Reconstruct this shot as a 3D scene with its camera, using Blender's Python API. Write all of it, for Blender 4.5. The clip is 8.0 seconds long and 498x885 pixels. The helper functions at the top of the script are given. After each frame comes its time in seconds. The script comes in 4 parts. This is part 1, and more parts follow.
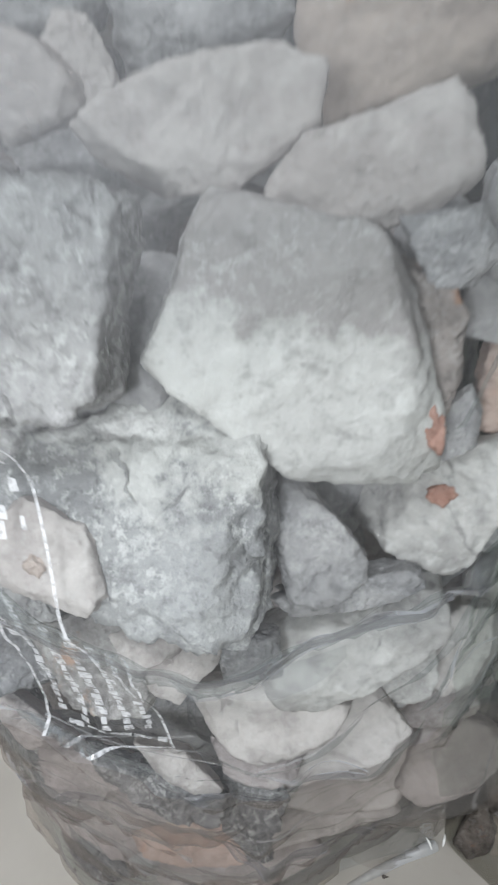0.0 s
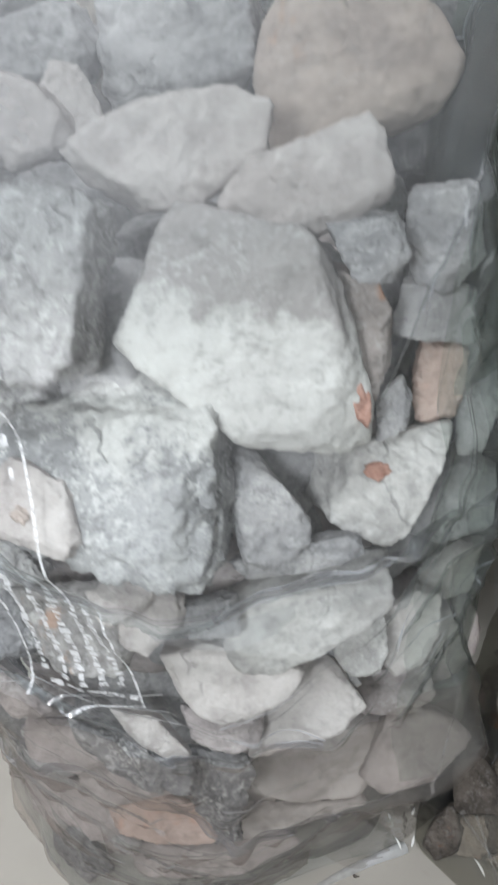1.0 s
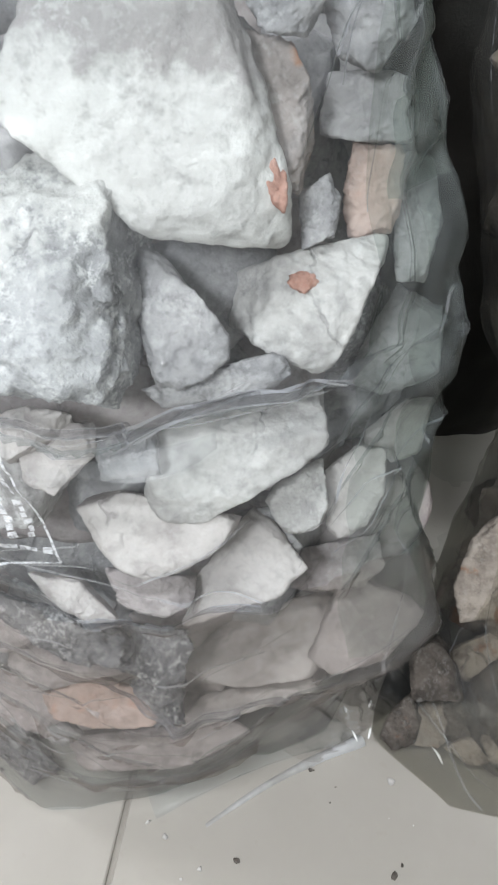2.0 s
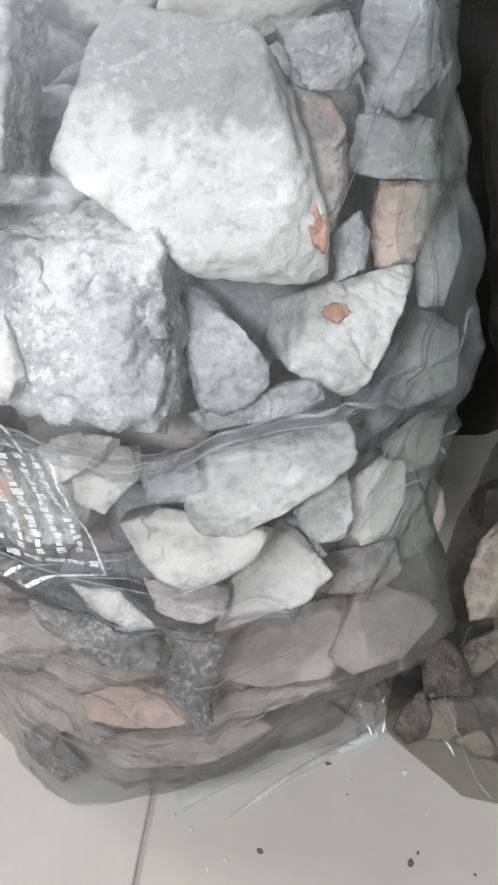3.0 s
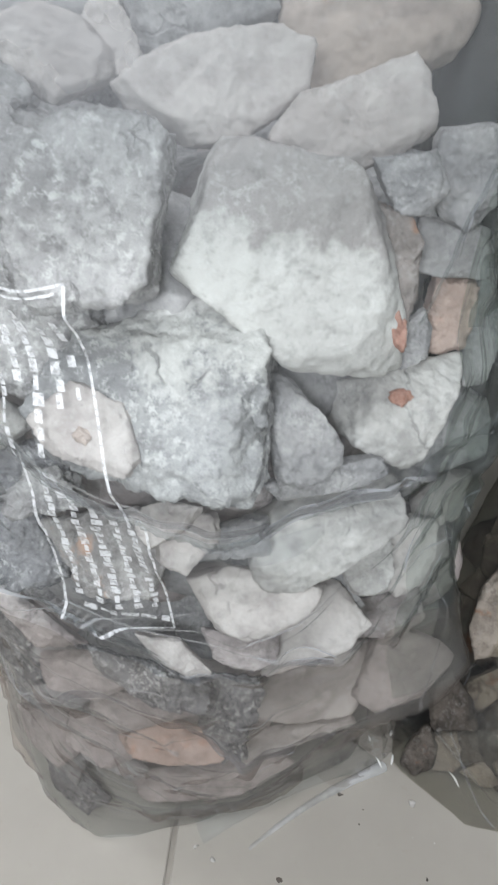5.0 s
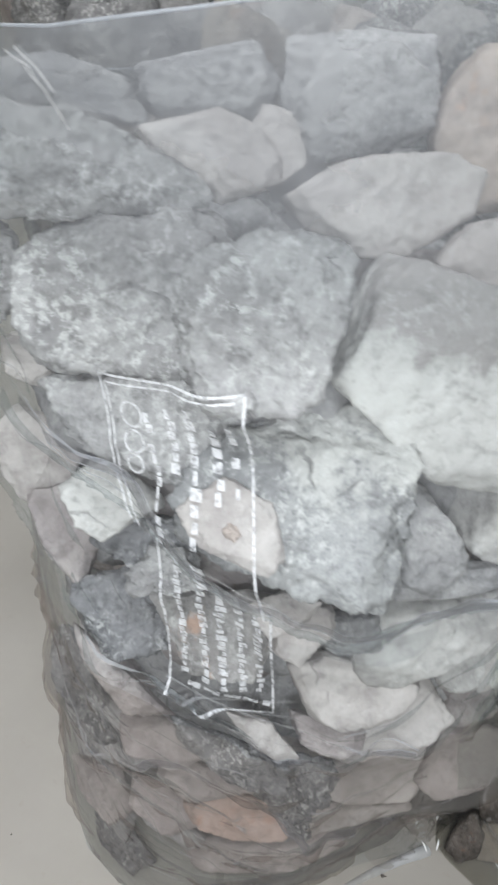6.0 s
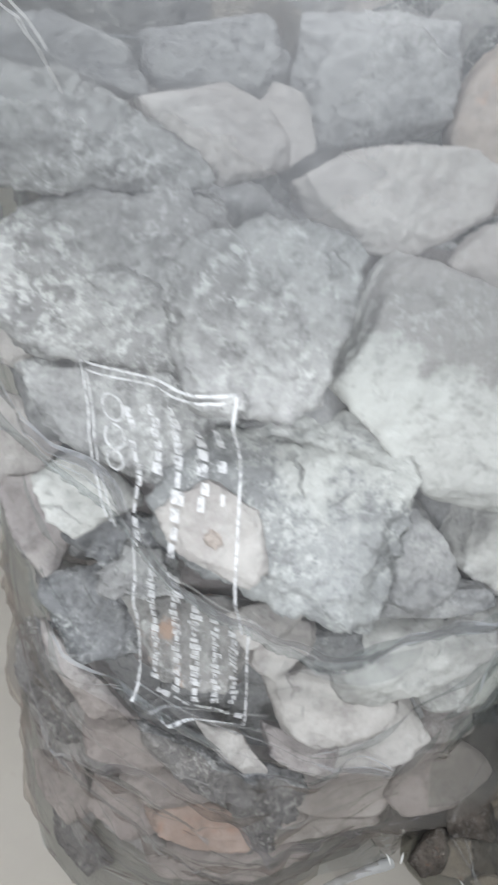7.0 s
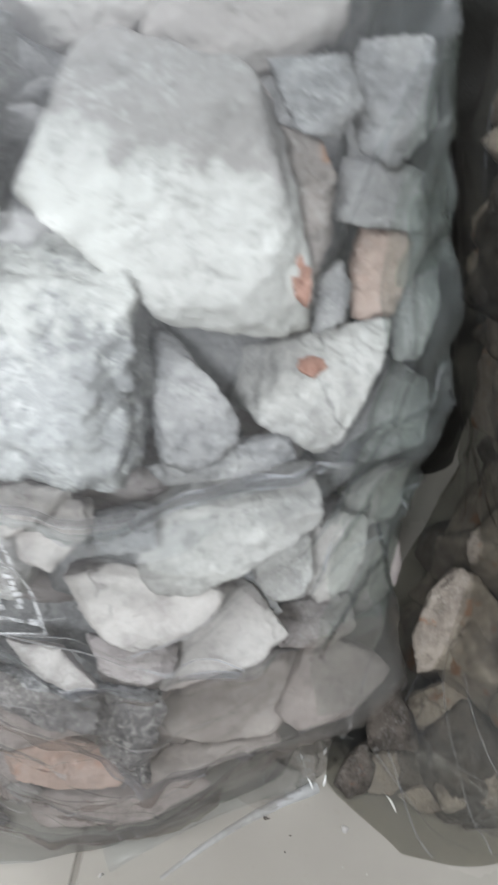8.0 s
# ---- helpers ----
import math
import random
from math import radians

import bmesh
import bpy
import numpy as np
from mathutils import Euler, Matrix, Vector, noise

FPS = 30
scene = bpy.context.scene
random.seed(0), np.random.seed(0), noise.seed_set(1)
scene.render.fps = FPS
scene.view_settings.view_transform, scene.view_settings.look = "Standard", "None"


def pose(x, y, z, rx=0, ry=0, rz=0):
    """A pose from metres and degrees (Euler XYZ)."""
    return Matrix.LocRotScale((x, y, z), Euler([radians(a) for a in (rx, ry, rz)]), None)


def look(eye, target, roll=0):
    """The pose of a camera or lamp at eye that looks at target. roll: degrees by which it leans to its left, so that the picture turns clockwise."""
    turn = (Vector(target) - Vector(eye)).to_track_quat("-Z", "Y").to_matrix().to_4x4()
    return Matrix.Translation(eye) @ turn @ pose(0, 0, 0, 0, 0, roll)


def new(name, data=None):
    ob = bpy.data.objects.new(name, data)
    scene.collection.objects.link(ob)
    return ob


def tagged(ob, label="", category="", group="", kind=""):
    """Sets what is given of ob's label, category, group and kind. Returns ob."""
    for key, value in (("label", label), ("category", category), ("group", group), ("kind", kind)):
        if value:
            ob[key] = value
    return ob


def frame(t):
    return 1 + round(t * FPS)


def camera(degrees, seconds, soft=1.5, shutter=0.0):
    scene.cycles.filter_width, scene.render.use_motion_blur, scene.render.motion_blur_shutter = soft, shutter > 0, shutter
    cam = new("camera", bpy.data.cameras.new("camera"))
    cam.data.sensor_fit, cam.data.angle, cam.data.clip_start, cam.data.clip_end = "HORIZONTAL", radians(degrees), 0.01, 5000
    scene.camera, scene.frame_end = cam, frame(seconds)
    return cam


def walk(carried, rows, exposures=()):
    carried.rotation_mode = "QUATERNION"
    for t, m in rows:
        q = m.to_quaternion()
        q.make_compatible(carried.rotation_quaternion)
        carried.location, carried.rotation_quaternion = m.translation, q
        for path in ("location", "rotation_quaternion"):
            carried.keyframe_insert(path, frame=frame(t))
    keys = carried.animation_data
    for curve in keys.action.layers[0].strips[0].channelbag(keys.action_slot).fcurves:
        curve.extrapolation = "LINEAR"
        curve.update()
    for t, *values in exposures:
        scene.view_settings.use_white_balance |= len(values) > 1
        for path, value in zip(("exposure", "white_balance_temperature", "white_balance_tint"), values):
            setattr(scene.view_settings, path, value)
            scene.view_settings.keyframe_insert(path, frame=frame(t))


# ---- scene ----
cam = camera(35.0, 8.0, soft=2.0, shutter=0.5)
PATH = [
    (0, (0.064, 0.046, 0.4345), (0.006, 0.7715, -0.2515), -0.1),
    (0.5, (0.0705, 0.015, 0.465), (0.0095, 0.7685, -0.1895), -0.2),
    (1, (0.0805, 0.009, 0.4395), (0.011, 0.7805, -0.1925), 0.1),
    (1.5, (0.0985, 0.011, 0.404), (0.0265, 0.7755, -0.2365), -0.7),
    (1.7, (0.1005, 0.008, 0.389), (0.042, 0.758, -0.2695), -0.3),
    (2.8, (0.087, -0.0085, 0.4125), (0.063, 0.73, -0.2615), 0.2),
    (3, (0.085, -0.005, 0.4095), (0.058, 0.732, -0.2655), 0.3),
    (3.5, (0.0805, -0.0085, 0.4165), (0.056, 0.7265, -0.2615), 0.6),
    (4, (0.071, -0.013, 0.4245), (0.0685, 0.73, -0.2445), 1.9),
    (4.2, (0.0615, -0.01, 0.4285), (0.0775, 0.73, -0.244), 3.1),
    (5.3, (0.0395, -0.013, 0.443), (0.0705, 0.7525, -0.1995), 4.5),
    (5.5, (0.0305, -0.0135, 0.448), (0.055, 0.7615, -0.1835), 5.4),
    (6, (0.0045, -0.0045, 0.453), (0.026, 0.7725, -0.1765), 8.9),
    (6.5, (-0.0145, 0.0005, 0.457), (0.0255, 0.776, -0.173), 12.8),
    (7, (0.0025, 0.009, 0.4465), (0.049, 0.778, -0.191), 13.5),
    (7.5, (0.0345, 0.0095, 0.429), (0.0875, 0.778, -0.2085), 12.0),
    (8, (0.0755, 0.015, 0.407), (0.131, 0.7665, -0.2505), 7.1),
]
walk(cam, [(t, look(eye, target, roll)) for t, eye, target, roll in PATH],
     exposures=[(0, 0.54), (0.5, 0.20), (1.0, 0.72), (1.5, 1.0), (3.0, 1.0), (4.0, 0.9), (5.5, 0.65), (6.5, 0.63), (7.5, 0.65), (8.0, 0.86)])

# ---- light: a shop room with fluorescent tubes on the ceiling, in front of the bags ----
world = bpy.data.worlds.new("world")
scene.world = world
world.use_nodes = True
world.node_tree.nodes["Background"].inputs[0].default_value = (0.6, 0.65, 0.7, 1)
world.node_tree.nodes["Background"].inputs[1].default_value = 0.05
TUBES = [((-0.25, -0.75, 2.46), 21.0), ((-1.3, 0.5, 2.46), 10.0)]
# added unseen bulb near the viewer, standing in for a hand-held torch
FILL_BULB = (0.0, -0.15, 0.51)


def tube_lamp(at, watts):
    lamp = bpy.data.lights.new("tube_light", "AREA")
    lamp.shape, lamp.size, lamp.size_y = "RECTANGLE", 1.18, 0.04
    lamp.energy, lamp.color = watts, (0.945, 0.972, 1.0)
    ob = new("tube_light", lamp)
    ob.matrix_world = pose(at[0], at[1], at[2] - 0.03)
    return ob


for at, watts in TUBES:
    tube_lamp(at, watts)
# fill light of the added bulb
fill_bulb_light = bpy.data.lights.new("fill_bulb_light", "POINT")
fill_bulb_light.energy, fill_bulb_light.color, fill_bulb_light.shadow_soft_size = 2.05, (0.945, 0.97, 1.0), 0.032
new("fill_bulb_light", fill_bulb_light).location = FILL_BULB


# ---- materials ----
def material(name):
    m = bpy.data.materials.new(name)
    m.use_nodes = True
    m.node_tree.nodes.clear()
    return m, m.node_tree


def node(tree, kind, **values):
    n = tree.nodes.new(kind)
    for key, value in values.items():
        n.inputs[key.replace("_", " ")].default_value = value
    return n


def noise_node(tree, coord, w, scale, detail=4.0, rough=0.55):
    n = node(tree, "ShaderNodeTexNoise", Scale=scale, Detail=detail, Roughness=rough)
    n.noise_dimensions = "4D"
    tree.links.new(coord, n.inputs["Vector"])
    if w is not None:
        tree.links.new(w, n.inputs["W"])
    return n.outputs["Fac"]


def ramp(tree, fac, lo, hi, a=0.0, b=1.0):
    n = node(tree, "ShaderNodeMapRange")
    n.interpolation_type = "SMOOTHSTEP"
    for i, v in enumerate((lo, hi, a, b)):
        n.inputs[i + 1].default_value = v
    tree.links.new(fac, n.inputs[0])
    return n.outputs[0]


def maths(tree, op, a, b):
    n = tree.nodes.new("ShaderNodeMath")
    n.operation = op
    for i, v in enumerate((a, b)):
        if isinstance(v, (int, float)):
            n.inputs[i].default_value = v
        else:
            tree.links.new(v, n.inputs[i])
    return n.outputs[0]


def blend(tree, fac, a, b):
    n = tree.nodes.new("ShaderNodeMix")
    n.data_type = "RGBA"
    if isinstance(fac, (int, float)):
        n.inputs[0].default_value = fac
    else:
        tree.links.new(fac, n.inputs[0])
    for i, v in ((6, a), (7, b)):
        if isinstance(v, tuple):
            n.inputs[i].default_value = (*v, 1)
        else:
            tree.links.new(v, n.inputs[i])
    return n.outputs[2]


def finish(tree, colour, rough, height=None, strength=0.5, distance=0.001, spec=0.4):
    bsdf = node(tree, "ShaderNodeBsdfPrincipled", Specular_IOR_Level=spec)
    out = tree.nodes.new("ShaderNodeOutputMaterial")
    tree.links.new(bsdf.outputs[0], out.inputs[0])
    if isinstance(colour, tuple):
        bsdf.inputs["Base Color"].default_value = (*colour, 1)
    else:
        tree.links.new(colour, bsdf.inputs["Base Color"])
    if isinstance(rough, float):
        bsdf.inputs["Roughness"].default_value = rough
    else:
        tree.links.new(rough, bsdf.inputs["Roughness"])
    if height is not None:
        bump = node(tree, "ShaderNodeBump", Strength=strength, Distance=distance)
        tree.links.new(height, bump.inputs["Height"])
        tree.links.new(bump.outputs[0], bsdf.inputs["Normal"])
    return bsdf


def rock_material(name, base, light, fleck=0.2, stain=0.0, stain_colour=(0.44, 0.25, 0.17), grime_amount=0.5, cap=0.0, relief=0.7, grain=1.0, crown=0.0):
    """Broken stone: mottled base and dusted light colour, clumps of pale crust, thin cracks, rusty stains;
    cap: a darker weathered upper side; crown: a chalky upper side."""
    m, tree = material(name)
    coord = tree.nodes.new("ShaderNodeTexCoord").outputs["Object"]
    w = maths(tree, "MULTIPLY", tree.nodes.new("ShaderNodeObjectInfo").outputs["Random"], 40.0)
    broad = noise_node(tree, coord, w, 34, 5, 0.58)
    mid = noise_node(tree, coord, w, 150, 6, 0.62)
    fine = noise_node(tree, coord, w, 620, 5, 0.65)
    dust = ramp(tree, maths(tree, "ADD", maths(tree, "MULTIPLY", broad, 0.72), maths(tree, "MULTIPLY", mid, 0.28)), 0.42, 0.58)
    if cap or crown:
        sep = tree.nodes.new("ShaderNodeSeparateXYZ")
        tree.links.new(coord, sep.inputs[0])
        edge = maths(tree, "ADD", sep.outputs[2], maths(tree, "MULTIPLY", maths(tree, "SUBTRACT", broad, 0.5), 0.045))
        edge = maths(tree, "ADD", edge, maths(tree, "MULTIPLY", maths(tree, "SUBTRACT", mid, 0.5), 0.03))
        if cap:
            edge = maths(tree, "ADD", edge, maths(tree, "MULTIPLY", sep.outputs[0], 0.3))
    if cap:
        dust = maths(tree, "MULTIPLY", ramp(tree, edge, 0.004 + cap, 0.012 + cap, 1.0, 0.16), maths(tree, "ADD", maths(tree, "MULTIPLY", dust, 0.3), 0.7))
    colour = blend(tree, dust, base, light)
    grime = ramp(tree, maths(tree, "ADD", maths(tree, "MULTIPLY", mid, 0.7), maths(tree, "MULTIPLY", fine, 0.3)), 0.37, 0.49, grime_amount, 0.0)
    colour = blend(tree, grime, colour, tuple(c * 0.5 for c in base))
    if fleck:
        crust = noise_node(tree, coord, maths(tree, "ADD", w, 3.1), 390, 5, 0.72)
        spots = ramp(tree, crust, 0.48, 0.60, 0.0, 0.9 * fleck)
        spots = maths(tree, "MULTIPLY", spots, ramp(tree, noise_node(tree, coord, maths(tree, "ADD", w, 5.7), 55, 6, 0.7), 0.40, 0.62, 0.10, 1.0))
        colour = blend(tree, spots, colour, (0.74, 0.74, 0.735))
        pits = ramp(tree, noise_node(tree, coord, maths(tree, "ADD", w, 12.4), 300, 5, 0.7), 0.33, 0.47, 0.5 * fleck, 0.0)
        colour = blend(tree, pits, colour, tuple(c * 0.45 for c in base))
    if crown:
        chalk = maths(tree, "MULTIPLY", ramp(tree, edge, crown - 0.006, crown + 0.003, 0.0, 0.6), ramp(tree, mid, 0.32, 0.44, 0.45, 1.0))
        colour = blend(tree, chalk, colour, (0.70, 0.695, 0.675))
    if stain:
        patch = noise_node(tree, coord, maths(tree, "ADD", w, 7.3), 60, 4, 0.6)
        colour = blend(tree, ramp(tree, patch, 0.66 - 0.22 * stain, 0.74 - 0.18 * stain, 0.0, min(1.0, 0.5 + stain)), colour, stain_colour)
    # thin cracks that wander and break off
    bent = tree.nodes.new("ShaderNodeVectorMath")
    bent.operation = "MULTIPLY_ADD"
    drift = node(tree, "ShaderNodeTexNoise", Scale=70.0, Detail=4.0)
    tree.links.new(coord, drift.inputs["Vector"])
    tree.links.new(drift.outputs["Color"], bent.inputs[0])
    bent.inputs[1].default_value = (0.02, 0.02, 0.02)
    tree.links.new(coord, bent.inputs[2])
    cells = node(tree, "ShaderNodeTexVoronoi", Scale=30.0)
    cells.voronoi_dimensions = "4D"
    cells.feature = "DISTANCE_TO_EDGE"
    tree.links.new(bent.outputs[0], cells.inputs["Vector"])
    tree.links.new(w, cells.inputs["W"])
    crack = maths(tree, "MULTIPLY", ramp(tree, cells.outputs["Distance"], 0.006, 0.022, 1.0, 0.0), ramp(tree, noise_node(tree, coord, maths(tree, "ADD", w, 9.2), 45, 3, 0.6), 0.54, 0.63))
    colour = blend(tree, maths(tree, "MULTIPLY", crack, 0.5), colour, tuple(c * 0.5 for c in base))
    height = maths(tree, "ADD", maths(tree, "MULTIPLY", mid, 0.75), maths(tree, "MULTIPLY", fine, 0.32 * grain))
    height = maths(tree, "SUBTRACT", height, maths(tree, "MULTIPLY", crack, 0.22))
    finish(tree, colour, 0.85, height, relief, 0.0028, 0.25)
    return m


ROCK = {
    "main": rock_material("chalk_rock", (0.30, 0.278, 0.276), (0.66, 0.655, 0.64), 0.4, 0.0, cap=0.006, grime_amount=0.3, relief=0.62, grain=0.9),
    "grey": rock_material("grey_rock", (0.28, 0.27, 0.274), (0.43, 0.42, 0.422), 0.75, relief=0.85, grain=0.9, grime_amount=0.5),
    "crusted": rock_material("crusted_rock", (0.28, 0.28, 0.288), (0.43, 0.43, 0.436), 0.85, relief=0.9, grain=0.9, crown=0.024, grime_amount=0.5),
    "slate": rock_material("slate_rock", (0.28, 0.275, 0.285), (0.41, 0.40, 0.405), 0.3, relief=0.6, grain=0.6),
    "dark": rock_material("dark_rock", (0.12, 0.121, 0.13), (0.25, 0.248, 0.262), 0.7, relief=0.95, grain=0.8),
    "white": rock_material("white_rock", (0.42, 0.405, 0.398), (0.61, 0.596, 0.582), 0.4, relief=0.55, grain=0.8, grime_amount=0.3),
    "warm": rock_material("cream_rock", (0.42, 0.383, 0.374), (0.56, 0.523, 0.51), 0.2, relief=0.36, grain=0.6, grime_amount=0.2),
    "mauve": rock_material("mauve_rock", (0.33, 0.292, 0.292), (0.46, 0.417, 0.41), 0.2, relief=0.45, grain=0.6, grime_amount=0.3),
    "pink": rock_material("pink_rock", (0.31, 0.275, 0.262), (0.43, 0.378, 0.36), 0.25, 0.4, relief=0.5, grain=0.6),
    "orange": rock_material("salmon_rock", (0.44, 0.335, 0.295), (0.57, 0.44, 0.39), 0.15, 0.4, (0.54, 0.33, 0.26), relief=0.4, grime_amount=0.2, grain=0.6),
    "peach": rock_material("peach_rock", (0.39, 0.328, 0.30), (0.52, 0.44, 0.395), 0.1, 0.3, (0.50, 0.36, 0.29), relief=0.35, grime_amount=0.2, grain=0.6),
    "stained": rock_material("stained_rock", (0.30, 0.282, 0.28), (0.48, 0.463, 0.455), 0.5, 0.45, (0.48, 0.33, 0.26), grain=0.7),
    "brown": rock_material("brown_rock", (0.20, 0.172, 0.15), (0.34, 0.30, 0.262), 0.1, 0.35, (0.27, 0.145, 0.09), relief=0.6, grain=0.6, grime_amount=0.4),
    "umber": rock_material("umber_rock", (0.06, 0.052, 0.046), (0.12, 0.104, 0.092), 0.15, 0.2, (0.20, 0.10, 0.06)),
    "rust": rock_material("rust_mineral", (0.40, 0.20, 0.15), (0.50, 0.31, 0.255), 0.1),
}


def film_material(name, haze, mouth=0.0, tint=(0.95, 0.97, 0.97), rough=0.42, base=0.04, cloudy=(0.78, 0.81, 0.88)):
    """Clear polythene: lets most light through, a little cloudy, with a gloss; mouth: extra cloudiness and a darker
    tint of the slack film at the top.
    """
    m, tree = material(name)
    coord = tree.nodes.new("ShaderNodeTexCoord").outputs["Object"]
    ripple = noise_node(tree, coord, None, 55, 3, 0.5)
    crease = node(tree, "ShaderNodeTexNoise", Scale=30.0, Detail=3.0)
    crease.noise_type = "RIDGED_MULTIFRACTAL"
    tree.links.new(coord, crease.inputs["Vector"])
    height = maths(tree, "ADD", ripple, maths(tree, "MULTIPLY", crease.outputs["Fac"], 0.35))
    bump = node(tree, "ShaderNodeBump", Strength=0.5, Distance=0.0025)
    tree.links.new(height, bump.inputs["Height"])
    clear = node(tree, "ShaderNodeBsdfTransparent", Color=(*tint, 1))
    if mouth:
        sep = tree.nodes.new("ShaderNodeSeparateXYZ")
        tree.links.new(coord, sep.inputs[0])
        # tint also darkens towards the top, putting the dimmer light there into the film
        near_top = ramp(tree, sep.outputs[2], 0.335, 0.395)
        milky = maths(tree, "MULTIPLY", near_top, ramp(tree, sep.outputs[0], 0.0, 0.09, 1.0, 0.45))
        tree.links.new(blend(tree, near_top, tint, (0.71, 0.74, 0.74)), clear.inputs[0])
    white = node(tree, "ShaderNodeBsdfDiffuse", Color=(*cloudy, 1))
    back = node(tree, "ShaderNodeBsdfTranslucent", Color=(*cloudy, 1))
    gloss = node(tree, "ShaderNodeBsdfGlossy", Roughness=rough)
    facing = node(tree, "ShaderNodeLayerWeight", Blend=0.5)
    tree.links.new(bump.outputs[0], gloss.inputs["Normal"])
    tree.links.new(bump.outputs[0], facing.inputs["Normal"])
    shine = maths(tree, "ADD", maths(tree, "MULTIPLY", maths(tree, "POWER", facing.outputs["Facing"], 4.0), 0.20), base)
    cloud = node(tree, "ShaderNodeMixShader", Fac=0.4)
    tree.links.new(white.outputs[0], cloud.inputs[1])
    tree.links.new(back.outputs[0], cloud.inputs[2])
    body = tree.nodes.new("ShaderNodeMixShader")
    amount = ramp(tree, noise_node(tree, coord, None, 26, 4, 0.6), 0.35, 0.7, haze * 0.6, haze * 1.5)
    if mouth:
        amount = maths(tree, "ADD", amount, maths(tree, "MULTIPLY", milky, mouth))
    tree.links.new(amount, body.inputs[0])
    tree.links.new(clear.outputs[0], body.inputs[1])
    tree.links.new(cloud.outputs[0], body.inputs[2])
    top = tree.nodes.new("ShaderNodeMixShader")
    tree.links.new(shine, top.inputs[0])
    tree.links.new(body.outputs[0], top.inputs[1])
    tree.links.new(gloss.outputs[0], top.inputs[2])
    out = tree.nodes.new("ShaderNodeOutputMaterial")
    tree.links.new(top.outputs[0], out.inputs[0])
    return m


FILM = film_material("clear_film", 0.05, 0.165)
FILM_DULL = film_material("dull_film", 0.03, 0.0, (0.88, 0.875, 0.85), 0.22, 0.06)
FILM_VEIL = film_material("veil_film", 0.16, 0.0, (0.76, 0.80, 0.78), 0.3, 0.05, (0.42, 0.47, 0.45))
FILM_SIDE = film_material("green_film", 0.06, 0.0, (0.88, 0.91, 0.888), 0.3, 0.04)
FILM_CREASE = film_material("creased_film", 0.30, 0.0, (0.95, 0.96, 0.96), 0.16, 0.16)
FILM_GLOSS = film_material("gloss_film", 0.05, 0.0, (0.95, 0.96, 0.96), 0.40, 0.09)
FILM_FAINT = film_material("faint_crease", 0.24, 0.0, (0.92, 0.92, 0.90), 0.25, 0.08)
FILM_CRISP = film_material("crisp_film", 0.05, 0.0, (0.93, 0.92, 0.91), 0.06, 0.2)
FILM_FOLD = film_material("slack_film", 0.07, 0.0, (0.91, 0.885, 0.87), 0.34, 0.05, (0.60, 0.56, 0.54))
FILM_STRIP = film_material("folded_strip", 0.10, 0.0, (0.70, 0.70, 0.715), 0.2, 0.08)
FILM_EDGE = film_material("film_edge", 0.3)
# milky white that holds bright streaks in its colour
FILM_STREAK = film_material("film_streak", 0.5, 0.0, (0.95, 0.95, 0.94), 0.3, 0.1, (0.84, 0.86, 0.89))


def ink_material():
    m, tree = material("white_ink")
    coord = tree.nodes.new("ShaderNodeTexCoord").outputs["Object"]
    worn = noise_node(tree, coord, None, 420, 4, 0.6)
    paint = node(tree, "ShaderNodeBsdfPrincipled", Base_Color=(0.86, 0.88, 0.92, 1), Roughness=0.45)
    clear = node(tree, "ShaderNodeBsdfTransparent")
    mix = tree.nodes.new("ShaderNodeMixShader")
    tree.links.new(ramp(tree, worn, 0.34, 0.56, 0.20, 0.64), mix.inputs[0])
    tree.links.new(clear.outputs[0], mix.inputs[1])
    tree.links.new(paint.outputs[0], mix.inputs[2])
    out = tree.nodes.new("ShaderNodeOutputMaterial")
    tree.links.new(mix.outputs[0], out.inputs[0])
    return m


INK = ink_material()


def tile_material():
    m, tree = material("glazed_tile")
    coord = tree.nodes.new("ShaderNodeTexCoord").outputs["Object"]
    w = maths(tree, "MULTIPLY", tree.nodes.new("ShaderNodeObjectInfo").outputs["Random"], 20.0)
    broad = noise_node(tree, coord, w, 7, 5, 0.6)
    fine = noise_node(tree, coord, w, 160, 4, 0.6)
    colour = blend(tree, ramp(tree, broad, 0.3, 0.7), (0.385, 0.364, 0.332), (0.435, 0.414, 0.381))
    colour = blend(tree, ramp(tree, fine, 0.60, 0.72, 0.0, 0.25), colour, (0.36, 0.33, 0.29))
    finish(tree, colour, ramp(tree, broad, 0.3, 0.7, 0.16, 0.30), broad, 0.05, 0.002, 0.5)
    return m


def plain_material(name, a, b, rough, scale=6.0, relief=0.1):
    m, tree = material(name)
    coord = tree.nodes.new("ShaderNodeTexCoord").outputs["Object"]
    n = noise_node(tree, coord, None, scale, 5, 0.6)
    f = noise_node(tree, coord, None, scale * 30, 4, 0.6)
    finish(tree, blend(tree, ramp(tree, n, 0.3, 0.7), a, b), rough, f, relief, 0.001)
    return m


TILE = tile_material()
GROUT = plain_material("grout", (0.28, 0.26, 0.235), (0.33, 0.31, 0.28), 0.9, 40.0)
PLASTER = plain_material("painted_plaster", (0.50, 0.50, 0.48), (0.56, 0.56, 0.54), 0.8)
CEILING = plain_material("ceiling_paint", (0.70, 0.70, 0.69), (0.75, 0.75, 0.74), 0.85)
BLACK = plain_material("black_polythene", (0.012, 0.011, 0.010), (0.02, 0.018, 0.016), 0.5, 20.0, 0.3)
# near-white that stands in for glints on the film
GLINT = plain_material("glint_white", (0.80, 0.81, 0.81), (0.86, 0.87, 0.87), 0.15, 300.0)
METAL = plain_material("white_enamel", (0.75, 0.75, 0.74), (0.80, 0.80, 0.79), 0.4)


